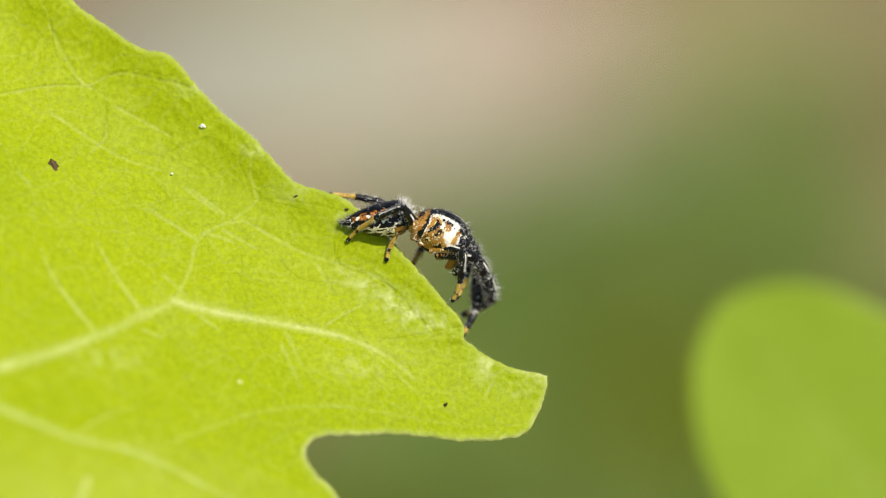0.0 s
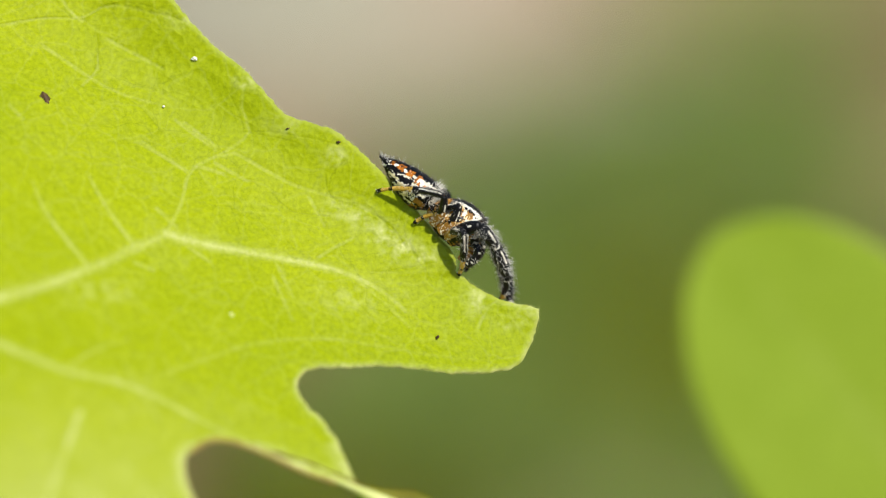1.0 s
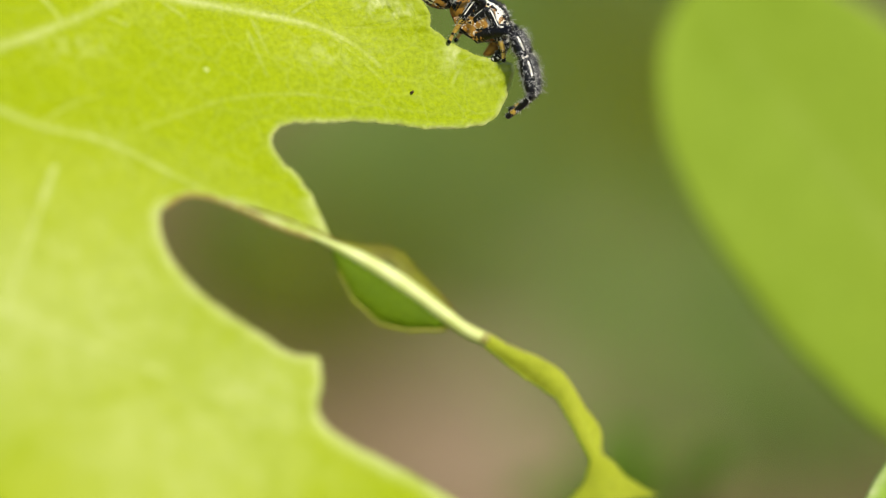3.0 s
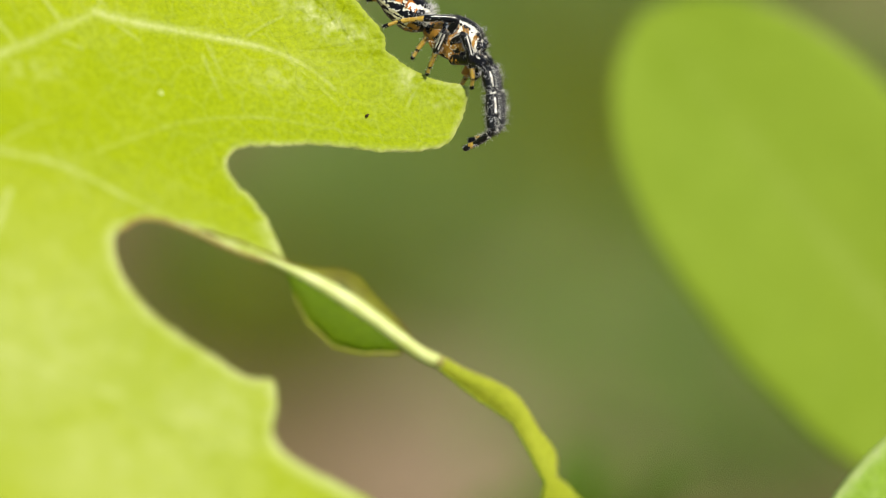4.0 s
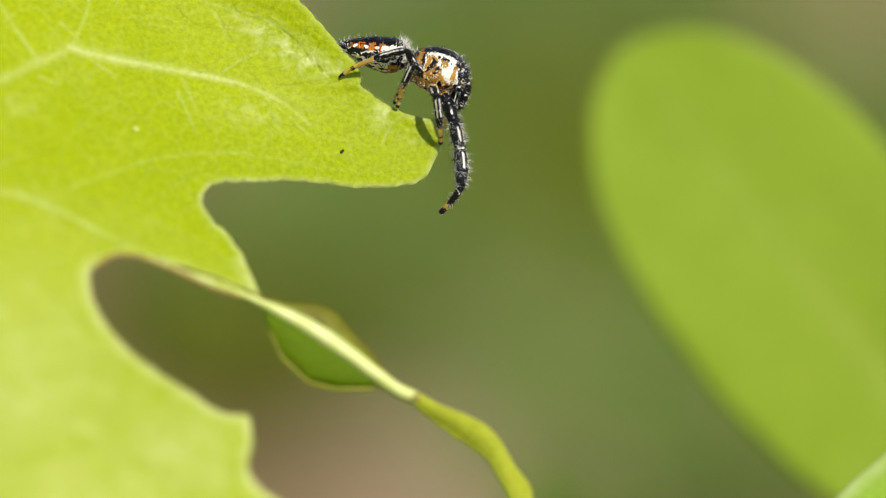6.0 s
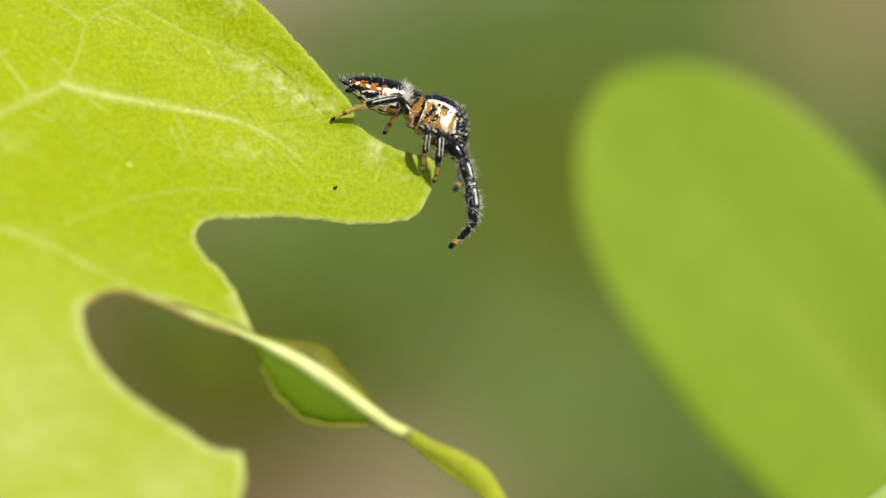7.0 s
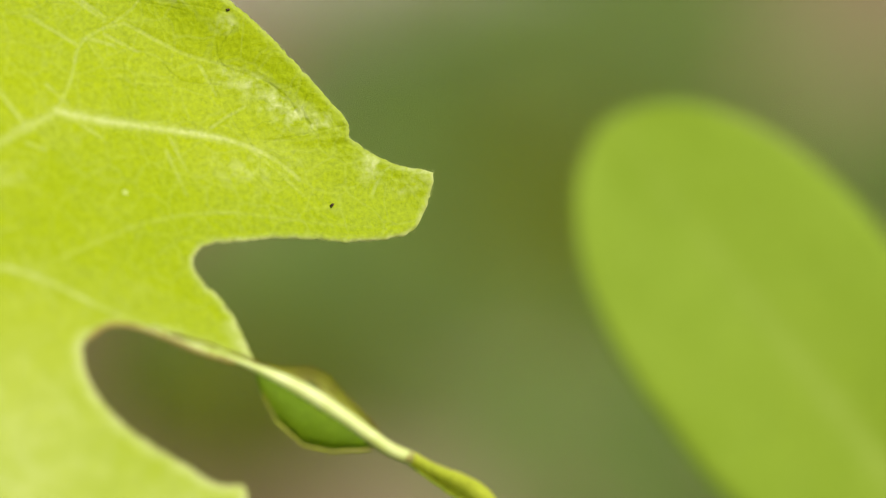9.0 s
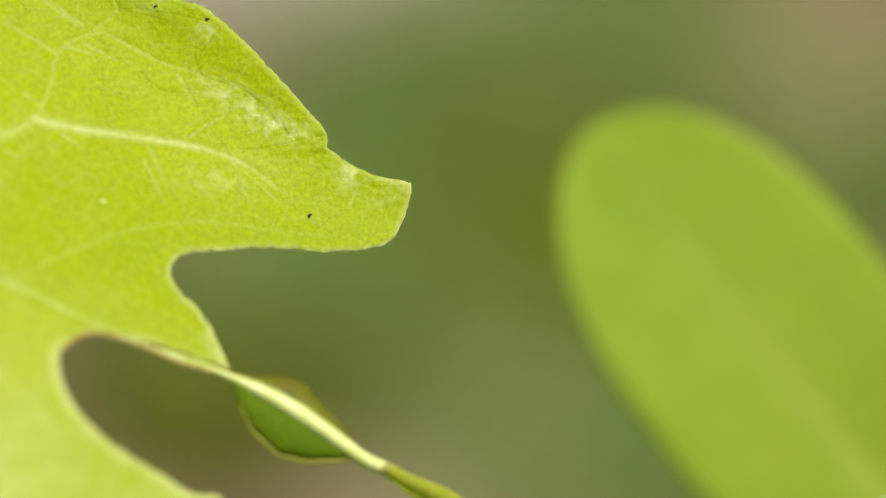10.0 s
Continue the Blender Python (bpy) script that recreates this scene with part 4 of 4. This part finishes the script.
def build_leg(spider, pair, seed):
    """Thigh, shin and foot of one leg, each along x from its joint; the knee bends towards +z."""
    *_, thigh, shin, foot, r = LEGS[pair]
    rnd = random.Random(seed)
    front = pair == "1"
    mats = [CHITIN_BLACK, AMBER, SCALES_WHITE, HAIR, HAIR_DARK, CHITIN_ORANGE]

    def thigh_rule(s, a, n, m):
        if s > 0.60 and n > -0.05 and abs(a - 48) < 10:      # pale streak towards the knee
            return 2
        if not front and s < 0.50 + 0.3 * n:
            return 5 if m < 0.3 else 2
        return 5 if front and s < 0.3 and m > 0.2 else 0

    def shin_rule(s, a, n, m):
        # white scale stripe; the glint along the leg's back is painted with it
        streak = 50 < a < 68 and n > -0.45
        if front:
            if streak and (0.10 < s < 0.34 or 0.50 < s < 0.74):
                return 2
            return 2 if 0.40 < s < 0.45 and a > 15 and m > -0.1 else 0
        if streak and 0.04 < s < 0.62:
            return 2
        return 1 if s > 0.80 and m > -0.35 and pair != "2" else 0

    def foot_rule(s, a, n, m):
        if s > 0.80:
            return 0
        if front:
            return 1 if 0.62 < s < 0.78 and m > -0.25 else (2 if 0.1 < s < 0.2 and m > 0.2 else 0)
        if 0.40 < s < 0.54:
            return 0 if m > -0.3 else 1
        return 1 if m > -0.42 else 5

    anywhere = lambda s, n: True
    bm = leg_piece(rnd, thigh, 0.10, lambda s: r * knotted([(0, 1.0), (0.15, 1.12), (0.45, 1.15), (0.8, 0.95), (0.96, 0.78), (1, 0.55)], s), thigh_rule,
                   [(170 if front else 80, anywhere, (0.12, 0.38) if front else (0.1, 0.26), (3, 4, 4))], 600)
    leg = part("leg", bm, mats, spider, "stout hairy black front leg" if front else "black leg with amber and white bands")
    if front:
        girth = lambda s: r * knotted([(0, 0.62), (0.06, 0.86), (0.22, 0.98), (0.36, 0.84), (0.41, 0.72), (0.47, 0.92), (0.68, 1.06), (0.88, 0.86), (0.97, 0.66), (1, 0.5)], s)
        tufts = [(420, lambda s, n: n.z < -0.3, (0.14, 0.34), (3, 3, 4)), (260, lambda s, n: n.z > 0.2, (0.2, 0.48), (3, 3, 4)), (200, anywhere, (0.1, 0.34), (4, 4, 3))]
    else:
        girth = lambda s: r * knotted([(0, 0.66), (0.1, 0.92), (0.3, 0.94), (0.38, 0.76), (0.5, 0.88), (0.8, 0.76), (1, 0.56)], s)
        tufts = [(150, anywhere, (0.1, 0.28), (3, 3, 4))]
    shin_part = part("shin", leg_piece(rnd, shin, 0.06 if front else 0.04, girth, shin_rule, tufts, 700), mats, leg)
    if front:
        girth = lambda s: r * knotted([(0, 0.50), (0.08, 0.60), (0.35, 0.56), (0.58, 0.46), (0.63, 0.40), (0.72, 0.44), (0.93, 0.48), (0.98, 0.36), (1, 0.12)], s)
        tufts = [(60, lambda s, n: s < 0.6, (0.12, 0.34), (3, 3, 4)), (60, lambda s, n: s > 0.55, (0.06, 0.16), (4, 3))]
    else:
        girth = lambda s: r * knotted([(0, 0.52), (0.1, 0.6), (0.5, 0.5), (0.62, 0.40), (0.8, 0.46), (0.94, 0.5), (1, 0.15)], s)
        tufts = [(60, anywhere, (0.06, 0.2), (3, 4))]
    foot_part = part("foot", leg_piece(rnd, foot, 0.05, girth, foot_rule, tufts, 260), mats, leg)
    return leg, shin_part, foot_part


def build_spider():
    spider = new("jumping_spider")
    tagged(spider, "black jumping spider with orange and white markings on the leaf edge", "spider")
    build_head(spider)
    abdomen = build_abdomen(spider)
    build_face(spider)
    legs = {}
    for k, pair in enumerate("1234"):
        for side in "RL":
            legs[side + pair] = build_leg(spider, pair, 50 + k * 2 + (side == "L"))
    return spider, abdomen, legs


# ---------------------------------------------------------------- movement, in subject space, mm
BODY = [
    (0, -4.25, 9.22, 0.5, 28, -3, 26),
    (0.5, -3.74, 7.72, 0.25, 30, 41, 20),
    (1, -3.03, 6.95, 0.1, 36, 44, 15),
    (1.5, -3.08, 6.9, 0, 36, 46, 15),
    (2, -2.08, 6.02, -0.1, 30, 40, 12),
    (2.5, -1.54, 5.12, -0.25, 33, 38, 15),
    (4, -0.24, 5.16, -0.3, 26, 35, 20),
    (4.5, -0.16, 5.16, -0.25, 20, 31, 25),
    (5, -0.6, 5.22, -0.2, 18, 23, 26),
    (6.5, 0.18, 5.14, -0.05, 20, 12, 26),
    (7, 0.22, 4.81, -0.05, 24, 22, 25),
    (7.5, 0.48, 4.51, -0.1, 27, 34, 25),
    (8, 0.65, 4.71, -0.1, 30, 36, 28),
    (8.1, 0.65, 4.66, -0.1, 30, 28, 28),
]
FEET = {
    "R1": [(0, -2.15, 5.19, -2.2), (0.5, -0.51, 3.13, 0.2), (1, -0.11, 2.82, -1.0), (1.5, 0.01, 2.97, -1.2), (2, 1.33, 2.86, -0.8), 
           (2.5, 1.21, 0.56, 0.1), (4, 1.33, -0.1, 0.6), (4.5, 2.88, -0.46, 0.6), (5, 2.8, -1.12, 0.6), (6.5, 0.93, -1.33, 0.8), 
           (7, 2.05, -1.22, 0.8), (7.5, 2.29, -1.83, 0.6), (8, 5.38, -1.45, 0.4), (8.1, 5.98, -1.04, 0.4)],
    "L1": [(0, -2.24, 4.16, -1.2), (0.5, -1.38, 2.77, -1.2), (1, 0.3, 1.46, -1.3), (1.5, 0.35, 1.82, -1.3), (2, 0.97, 1.98, -1.2),
           (2.5, 1.25, 0.75, -1.2), (4, 1.52, 0.24, -0.9), (4.5, 2.88, -0.17, -0.9), (5, 2.75, -0.78, -1.6), (6.5, 2.33, 2.71, -2.2),
           (7, 2.31, 1.21, -1.7), (7.5, 1.33, 0.84, -1.8), (8, 4.87, -1.04, -0.9), (8.1, 5.55, -0.63, -0.9)],
    "R2": [(0, -2.53, 5.69, 0.1), (0.5, -2.27, 5.12, 0.1), (1, -1.87, 3.98, 0.1), (1.5, -1.97, 4.13, 0.2), (2, -0.72, 3.61, 0.2), 
           (2.5, 0.58, 2.75, 0.2), (4, 1.67, 2.44, 0.3), (4.5, 1.63, 2.36, 0.3), (5, 1.45, 1.51, 0.2), (6.5, 1.41, 1.69, 0.2), 
           (7, 1.42, 1.58, 0.2), (7.5, 1.62, 2.15, 0.3), (8, 3.16, 0.14, 0.5), (8.1, 3.47, 0.12, 0.5)],
    "L2": [(0, -2.36, 5.86, -0.7), (0.5, -1.95, 5.07, -0.7), (1, -1.63, 4.15, -0.7), (1.5, -1.63, 4.22, -0.7), (2, -0.48, 3.75, -0.7), 
           (2.5, 0.36, 2.85, -0.7), (4, 1.13, 2.51, -0.7), (4.5, 1.44, 2.49, -0.7), (5, 1.16, 2.06, -0.7), (6.5, 1.27, 2.0, -0.7), 
           (7, 1.23, 2.11, -0.7), (7.5, 1.47, 2.44, -0.7), (8, 2.44, 1.13, -0.7), (8.1, 2.75, 0.92, -0.7)],
    "R3": [(0, -5.31, 7.41, 0.2), (0.5, -3.81, 6.18, 0.2), (1, -3.8, 6.18, 0.2), (1.5, -3.73, 6.27, 0.2), (2, -2.41, 5.44, 0.2), 
           (2.5, -1.69, 3.98, 0.2), (4, -0.24, 3.04, 0.2), (4.5, -0.04, 3.35, 0.2), (5, -0.43, 3.12, 0.2), (6.5, -0.42, 3.21, 0.2), 
           (7, 0.87, 2.01, 0.2), (7.5, 0.94, 2.63, 0.2), (8, 1.52, 2.24, 0.2), (8.1, 1.47, 2.22, 0.2)],
    "L3": [(0, -4.39, 7.02, -0.5), (0.5, -3.16, 5.5, -0.5), (1, -3.08, 5.31, -0.5), (1.5, -2.86, 5.19, -0.5), (2, -1.69, 4.72, -0.5), 
           (2.5, -1.01, 3.4, -0.5), (4, -0.89, 3.72, -0.5), (4.5, 0.35, 2.97, -0.5), (5, 0.17, 2.84, -0.5), (6.5, -0.74, 3.57, -0.5), 
           (7, -0.72, 3.61, -0.5), (7.5, 0.27, 3.11, -0.5), (8, 0.22, 2.97, -0.5), (8.1, 0.17, 2.94, -0.5)],
    "R4": [(0, -7.0, 8.28, 0.2), (0.5, -6.68, 8.16, 0.2), (1, -5.39, 7.55, 0.2), (1.5, -5.44, 7.6, 0.2), (2, -4.71, 7.47, 0.2), 
           (2.5, -3.43, 6.15, 0.2), (4, -2.12, 5.09, 0.2), (4.5, -2.06, 4.92, 0.2), (5, -2.46, 4.91, 0.2), (6.5, -2.98, 4.25, 0.2), 
           (7, -2.97, 4.16, 0.2), (7.5, -2.0, 4.05, 0.2), (8, -1.98, 4.13, 0.2), (8.1, -2.03, 4.1, 0.2)],
    "L4": [(0, -8.49, 10.21, 0.1), (0.5, -7.5, 10.04, 0.05), (1, -5.25, 7.72, -0.3), (1.5, -5.1, 7.79, -0.3), (2, -4.78, 7.52, -0.3), 
           (2.5, -3.35, 6.39, -0.3), (4, -2.82, 6.27, -0.4), (4.5, -2.76, 6.3, -0.4), (5, -3.04, 6.36, -0.4), (6.5, -2.69, 5.62, -0.4), 
           (7, -2.36, 5.49, -0.3), (7.5, -2.17, 5.45, -0.3), (8, -2.17, 5.55, -0.3), (8.1, -2.22, 5.53, -0.3)],
}

KNEES = {   # seconds and the side to which each knee points
    "R1": [(0, -1.49, 8.0, 1.6), (0.5, -0.6, 6.49, 1.6), (1, -0.51, 5.86, 1.6), (1.5, -0.71, 6.08, 1.6), (2, 0.24, 5.85, 1.6),
           (2.5, 1.32, 4.1, 1.6), (4, 2.57, 3.55, 1.6), (4.5, 2.92, 3.58, 1.6), (5, 2.4, 2.82, 1.6), (6.5, 2.24, 2.52, 1.6),
           (7, 2.95, 2.39, 1.6), (7.5, 3.24, 2.04, 1.6), (8, 3.44, 2.28, 1.6), (8.1, 3.63, 2.19, 1.6)],
    "L1": [(0, -1.41, 8.29, -1.8), (0.5, -1.24, 6.51, -1.8), (1, -0.37, 5.77, -1.8), (1.5, -0.62, 6.04, -1.8), (2, -0.05, 5.37, -1.8),
           (2.5, 1.43, 4.0, -1.8), (4, 2.69, 3.44, -1.8), (4.5, 3.04, 3.51, -1.8), (5, 2.52, 2.8, -1.8), (6.5, 1.36, 4.62, -3.5),
           (7, 2.48, 3.62, -3.2), (7.5, 2.7, 2.06, -1.8), (8, 3.56, 2.4, -1.8), (8.1, 3.71, 2.28, -1.8)],
    "R2": [(0, -2.49, 8.18, 1.3), (0.5, -2.08, 7.29, 1.3), (1, -1.71, 5.61, 1.3), (1.5, -1.81, 6.35, 1.3), (2, -1.1, 5.88, 1.3),
           (2.5, 0.02, 4.95, 1.3), (4, 1.51, 4.74, 1.3), (4.5, 1.38, 4.38, 1.3), (5, 1.1, 4.01, 1.3), (6.5, 1.26, 3.86, 1.3),
           (7, 1.6, 3.96, 1.3), (7.5, 2.13, 3.86, 1.3), (8, 3.33, 1.8, 1.2), (8.1, 3.52, 1.77, 1.2)],
    "R3": [(0, -3.27, 9.45, 1.7), (0.5, -2.71, 8.36, 1.7), (1, -2.05, 7.5, 1.7), (1.5, -2.1, 7.47, 1.7), (2, -1.49, 6.95, 1.7),
           (2.5, -0.51, 5.83, 1.7), (4, 0.84, 5.61, 1.7), (4.5, 0.76, 5.44, 1.7), (5, 0.29, 5.31, 1.7), (6.5, 0.64, 5.21, 1.7),
           (7, 1.13, 4.36, 1.7), (7.5, 1.32, 4.68, 1.7), (8, 1.75, 4.68, 1.7), (8.1, 1.9, 4.66, 1.7)],
    "R4": [(0, -4.89, 9.57, 1.5), (0.5, -4.53, 8.83, 1.5), (1, -3.29, 7.77, 1.5), (1.5, -3.3, 7.93, 1.5), (2, -2.49, 7.32, 1.5),
           (2.5, -1.37, 6.2, 1.5), (4, -0.6, 6.03, 1.5), (4.5, -0.63, 5.91, 1.5), (5, -1.1, 5.97, 1.5), (6.5, -0.23, 5.39, 1.5),
           (7, -0.12, 5.07, 1.5), (7.5, 0.27, 5.15, 1.5), (8, 0.45, 5.15, 1.5), (8.1, 0.46, 5.03, 1.5)],
    "L4": [(0, -4.81, 10.81, -1.6), (0.5, -4.93, 9.47, -1.6), (1, -2.9, 7.82, -1.6), (1.5, -3.0, 7.94, -1.6), (2, -2.19, 7.31, -1.6),
           (2.5, -1.14, 6.37, -1.6), (4, -0.36, 5.65, -1.6), (4.5, -0.45, 5.63, -1.6), (5, -1.11, 5.69, -1.6), (6.5, -0.47, 5.24, -1.6),
           (7, -0.22, 4.92, -1.6), (7.5, 0.27, 4.81, -1.6), (8, 0.31, 4.86, -1.6), (8.1, 0.36, 4.74, -1.6)],
}
CURLS = {   # seconds and degrees
    "R1": [(0, 70), (0.5, 30), (1, 34), (1.5, 52), (2, 52), (2.5, 70), (4, 70), (4.5, 50), (5, 42), (6.5, 62), (7, 60), (7.5, 44), (8, 14), (8.1, 16)],
    "L1": [(0, 40), (0.5, 20), (1, 20), (1.5, 20), (2, 25), (2.5, 76), (4, 76), (4.5, 56), (5, 46), (6.5, 60), (7, 70), (7.5, 50), (8, 14), (8.1, 16)],
}

LEAP = [  # after the take-off: seconds, tilt of the abdomen, place, forwards, back
    (8.2, 12, (2.68, 3.43, 0.2), (0.66, -0.75, 0.0), (0.58, 0.50, 0.64)),
    (8.3, 4, (13.75, -6.81, 2.0), (0.62, -0.75, 0.2), (0.58, 0.40, 0.70)),
    (8.4, 4, (25.0, -21.0, 3.0), (0.64, -0.72, 0.25), (0.6, 0.5, 0.6)),
    (8.5, 4, (36.0, -46.0, 4.0), (0.68, -0.65, 0.3), (0.25, 0.35, 0.88)),
    (8.7, 4, (54.0, -150.0, 9.0), (0.74, -0.5, 0.42), (0.1, 0.6, 0.75)),
    (9.0, 4, (80.0, -376.5, 20.0), (0.8, -0.34, 0.49), (0.0, 0.819, 0.574)),
    (10.0, 4, (80.0, -376.5, 20.0), (0.8, -0.34, 0.49), (0.0, 0.819, 0.574))]
LEAP_FEET = {"1": (6.7, 0.45, -1.3), "2": (3.9, 0.7, -1.5), "3": (-1.5, 0.8, -1.4), "4": (-4.1, 0.8, -0.7)}
STAND_FEET = {"1": (4.0, 1.9, -2.0), "2": (2.8, 2.6, -2.0), "3": (0.4, 2.6, -2.0), "4": (-1.8, 2.4, -2.0)}


def stance(place, forwards, back):
    f = Vector(forwards).normalized()
    left = Vector(back).cross(f).normalized()
    up = f.cross(left)
    return Matrix.Translation(Vector(place)) @ Matrix((f, left, up)).transposed().to_4x4()


def in_plane(x, y, z, turn, lean):
    c, s = math.cos(radians(turn)), math.sin(radians(turn))
    l = radians(lean)
    return stance((x, y, z), (c, -s, 0), (s * math.cos(l), c * math.cos(l), math.sin(l)))


def bend(pair, side, foot, pole, curl, view):
    """Poses of thigh (in the body), shin and foot (in the thigh) that bring the foot's tip there and the knee near the pole, mm."""
    hx, hy, hz, a, b, c, _ = LEGS[pair]
    hip = Vector((hx, hy * (1 if side == "L" else -1), hz))
    to = foot - hip
    k = radians(curl)
    for _ in range(12):                                # a far goal straightens the foot, a near one curls it
        reach = math.hypot(b + c * math.cos(k), c * math.sin(k))
        if to.length > (a + reach) * 0.985:
            k *= 0.7
    turned_in = math.atan2(c * math.sin(k), b + c * math.cos(k))
    d = min(max(to.length, abs(a - reach) + 0.1), (a + reach) * 0.995)
    x = to.normalized()
    lift = math.acos(max(-1, min(1, (a * a + d * d - reach * reach) / (2 * a * d))))
    u = x.orthogonal().normalized()
    v = x.cross(u)
    ways = [math.cos(w) * u + math.sin(w) * v for w in (2 * math.pi * n / 90 for n in range(90))]

    def miss(z):                                       # how far the knee lies from its goal, mostly across the view
        off = hip + a * (math.cos(lift) * x + math.sin(lift) * z) - pole
        deep = off.dot(view)
        return (off - view * deep).length_squared + 0.4 * deep * deep
    z = min(ways, key=miss)
    y = z.cross(x)
    fold = math.pi - math.acos(max(-1, min(1, (a * a + reach * reach - d * d) / (2 * a * reach)))) - turned_in
    thigh = Matrix.Translation(hip * MM) @ Matrix((x, y, z)).transposed().to_4x4() @ Matrix.Rotation(-lift, 4, "Y")
    shin = Matrix.Translation((a * MM, 0, 0)) @ Matrix.Rotation(fold, 4, "Y")
    tip = shin @ Matrix.Translation((b * MM, 0, 0)) @ Matrix.Rotation(k, 4, "Y")
    return thigh, shin, tip


def between(rows, t):
    """The values of keyed rows (seconds first) at t, gliding without overshoot."""
    if t >= rows[-1][0]:
        return rows[-1][1:]
    i = max(k for k in range(len(rows) - 1) if rows[k][0] <= t)
    out = []
    for c in range(1, len(rows[0])):
        def slope(k):
            if k <= 0 or k >= len(rows) - 1:
                return 0.0
            before = (rows[k][c] - rows[k - 1][c]) / (rows[k][0] - rows[k - 1][0])
            after = (rows[k + 1][c] - rows[k][c]) / (rows[k + 1][0] - rows[k][0])
            return 0.0 if before * after <= 0 else 2 * before * after / (before + after)
        h = rows[i + 1][0] - rows[i][0]
        s = (t - rows[i][0]) / h
        out.append((2 * s ** 3 - 3 * s * s + 1) * rows[i][c] + (s ** 3 - 2 * s * s + s) * h * slope(i)
                   + (3 * s * s - 2 * s ** 3) * rows[i + 1][c] + (s ** 3 - s * s) * h * slope(i + 1))
    return out


BROAD_SWAY = [(0, 0, 0), (5.0, 0, 0), (6.5, 5, 0), (7.0, -8, -7), (7.5, -6, 6), (8.0, 2, -16), (8.4, -9, -5), (9.0, -8, 24), (9.5, -17, 49),
              (10.0, 0, 22)]   # seconds, to the side and downwards, in 1/36 mm
LEAF_SWAY = [(0, 0, 0), (8.1, 0, 0), (8.2, 0.6, 0), (8.3, 3.0, 1), (8.4, 1.4, 2.5), (8.5, 0.4, 3.5), (9.0, 1.1, 5), (9.5, 0.7, 5), (10.0, 0.7, 5)]   # seconds, degrees upwards and tipped back after the leap


def motions():
    pivot = Matrix.Translation((-16 * MM, -1 * MM, 0))
    walk(leaf, [(t, SUBJECT @ pivot @ pose(0, 0, 0, tip, 0, turn) @ pivot.inverted()) for t, turn, tip in LEAF_SWAY])
    root = Matrix.Translation((0.075, 0.03, -0.01))
    rest, tall = broad_leaf.matrix_world.copy(), broad_leaf.matrix_world.translation.z
    walk(broad_leaf, [(t, root @ pose(0, 0, 0, math.degrees(down / 36 * MM / 0.574 / tall), math.degrees(aside / 36 * MM / tall), 0) @ root.inverted() @ rest)
                      for t, aside, down in BROAD_SWAY])
    spider, abdomen, legs = build_spider()
    rows = []
    for k in range(82):                                # on the leaf: a row for every tenth of a second
        t = k / 10
        x, y, z, turn, back, lean = between(BODY, t)
        m = in_plane(x, y, z, turn, lean)
        rows.append((t, m, m.to_3x3().inverted() @ in_plane(0, 0, 0, back, lean).to_3x3()))
    rows += [(t, stance(*place), Matrix.Rotation(radians(-tilt), 3, "Y")) for t, tilt, *place in LEAP]

    def to_world(m):
        p = SUBJECT @ (m.translation * MM)
        return Matrix.Translation(p) @ (SUBJECT.to_3x3() @ m.to_3x3()).to_4x4()
    walk(spider, [(t, to_world(m)) for t, m, _ in rows])
    walk(abdomen, [(t, hinge.to_4x4()) for t, _, hinge in rows])
    for name, links in legs.items():
        side, pair = name
        out = 1 if side == "L" else -1
        keys = ([], [], [])
        for t, m, _ in rows:
            inner = m.inverted()
            hx, hy, hz = LEGS[pair][:3]
            pole = Vector((hx + {"1": 1.5, "2": 0.3, "3": 0.0, "4": -0.3}[pair], hy * out * 1.6, hz + 1.5))
            curl = CURL[pair]
            if t < 8.15:
                goal = Vector(between(FEET[name], t))
                if side == "R" and pair != "1":        # the near feet stand on the blade
                    goal.z = max(goal.z, droop(goal.x, goal.y) + 0.12)
                foot = inner @ goal
                if name in KNEES:
                    pole = inner @ Vector(between(KNEES[name], t))
                if name in CURLS:
                    curl, = between(CURLS[name], t)
            else:
                fx, fy, fz = (STAND_FEET if t >= 9.0 else LEAP_FEET)[pair]
                foot = Vector((fx, fy * out, fz))
                if t == 8.2 and pair in "34":          # the hind feet push off from the leaf last
                    foot = inner @ Vector(FEET[name][-1][1:])
            for rows_of, m_of in zip(keys, bend(pair, side, foot, pole, curl, inner.to_3x3() @ Vector((0, 0, 1)))):
                rows_of.append((t, m_of))
        for link, rows_of in zip(links, keys):
            walk(link, rows_of)


motions()
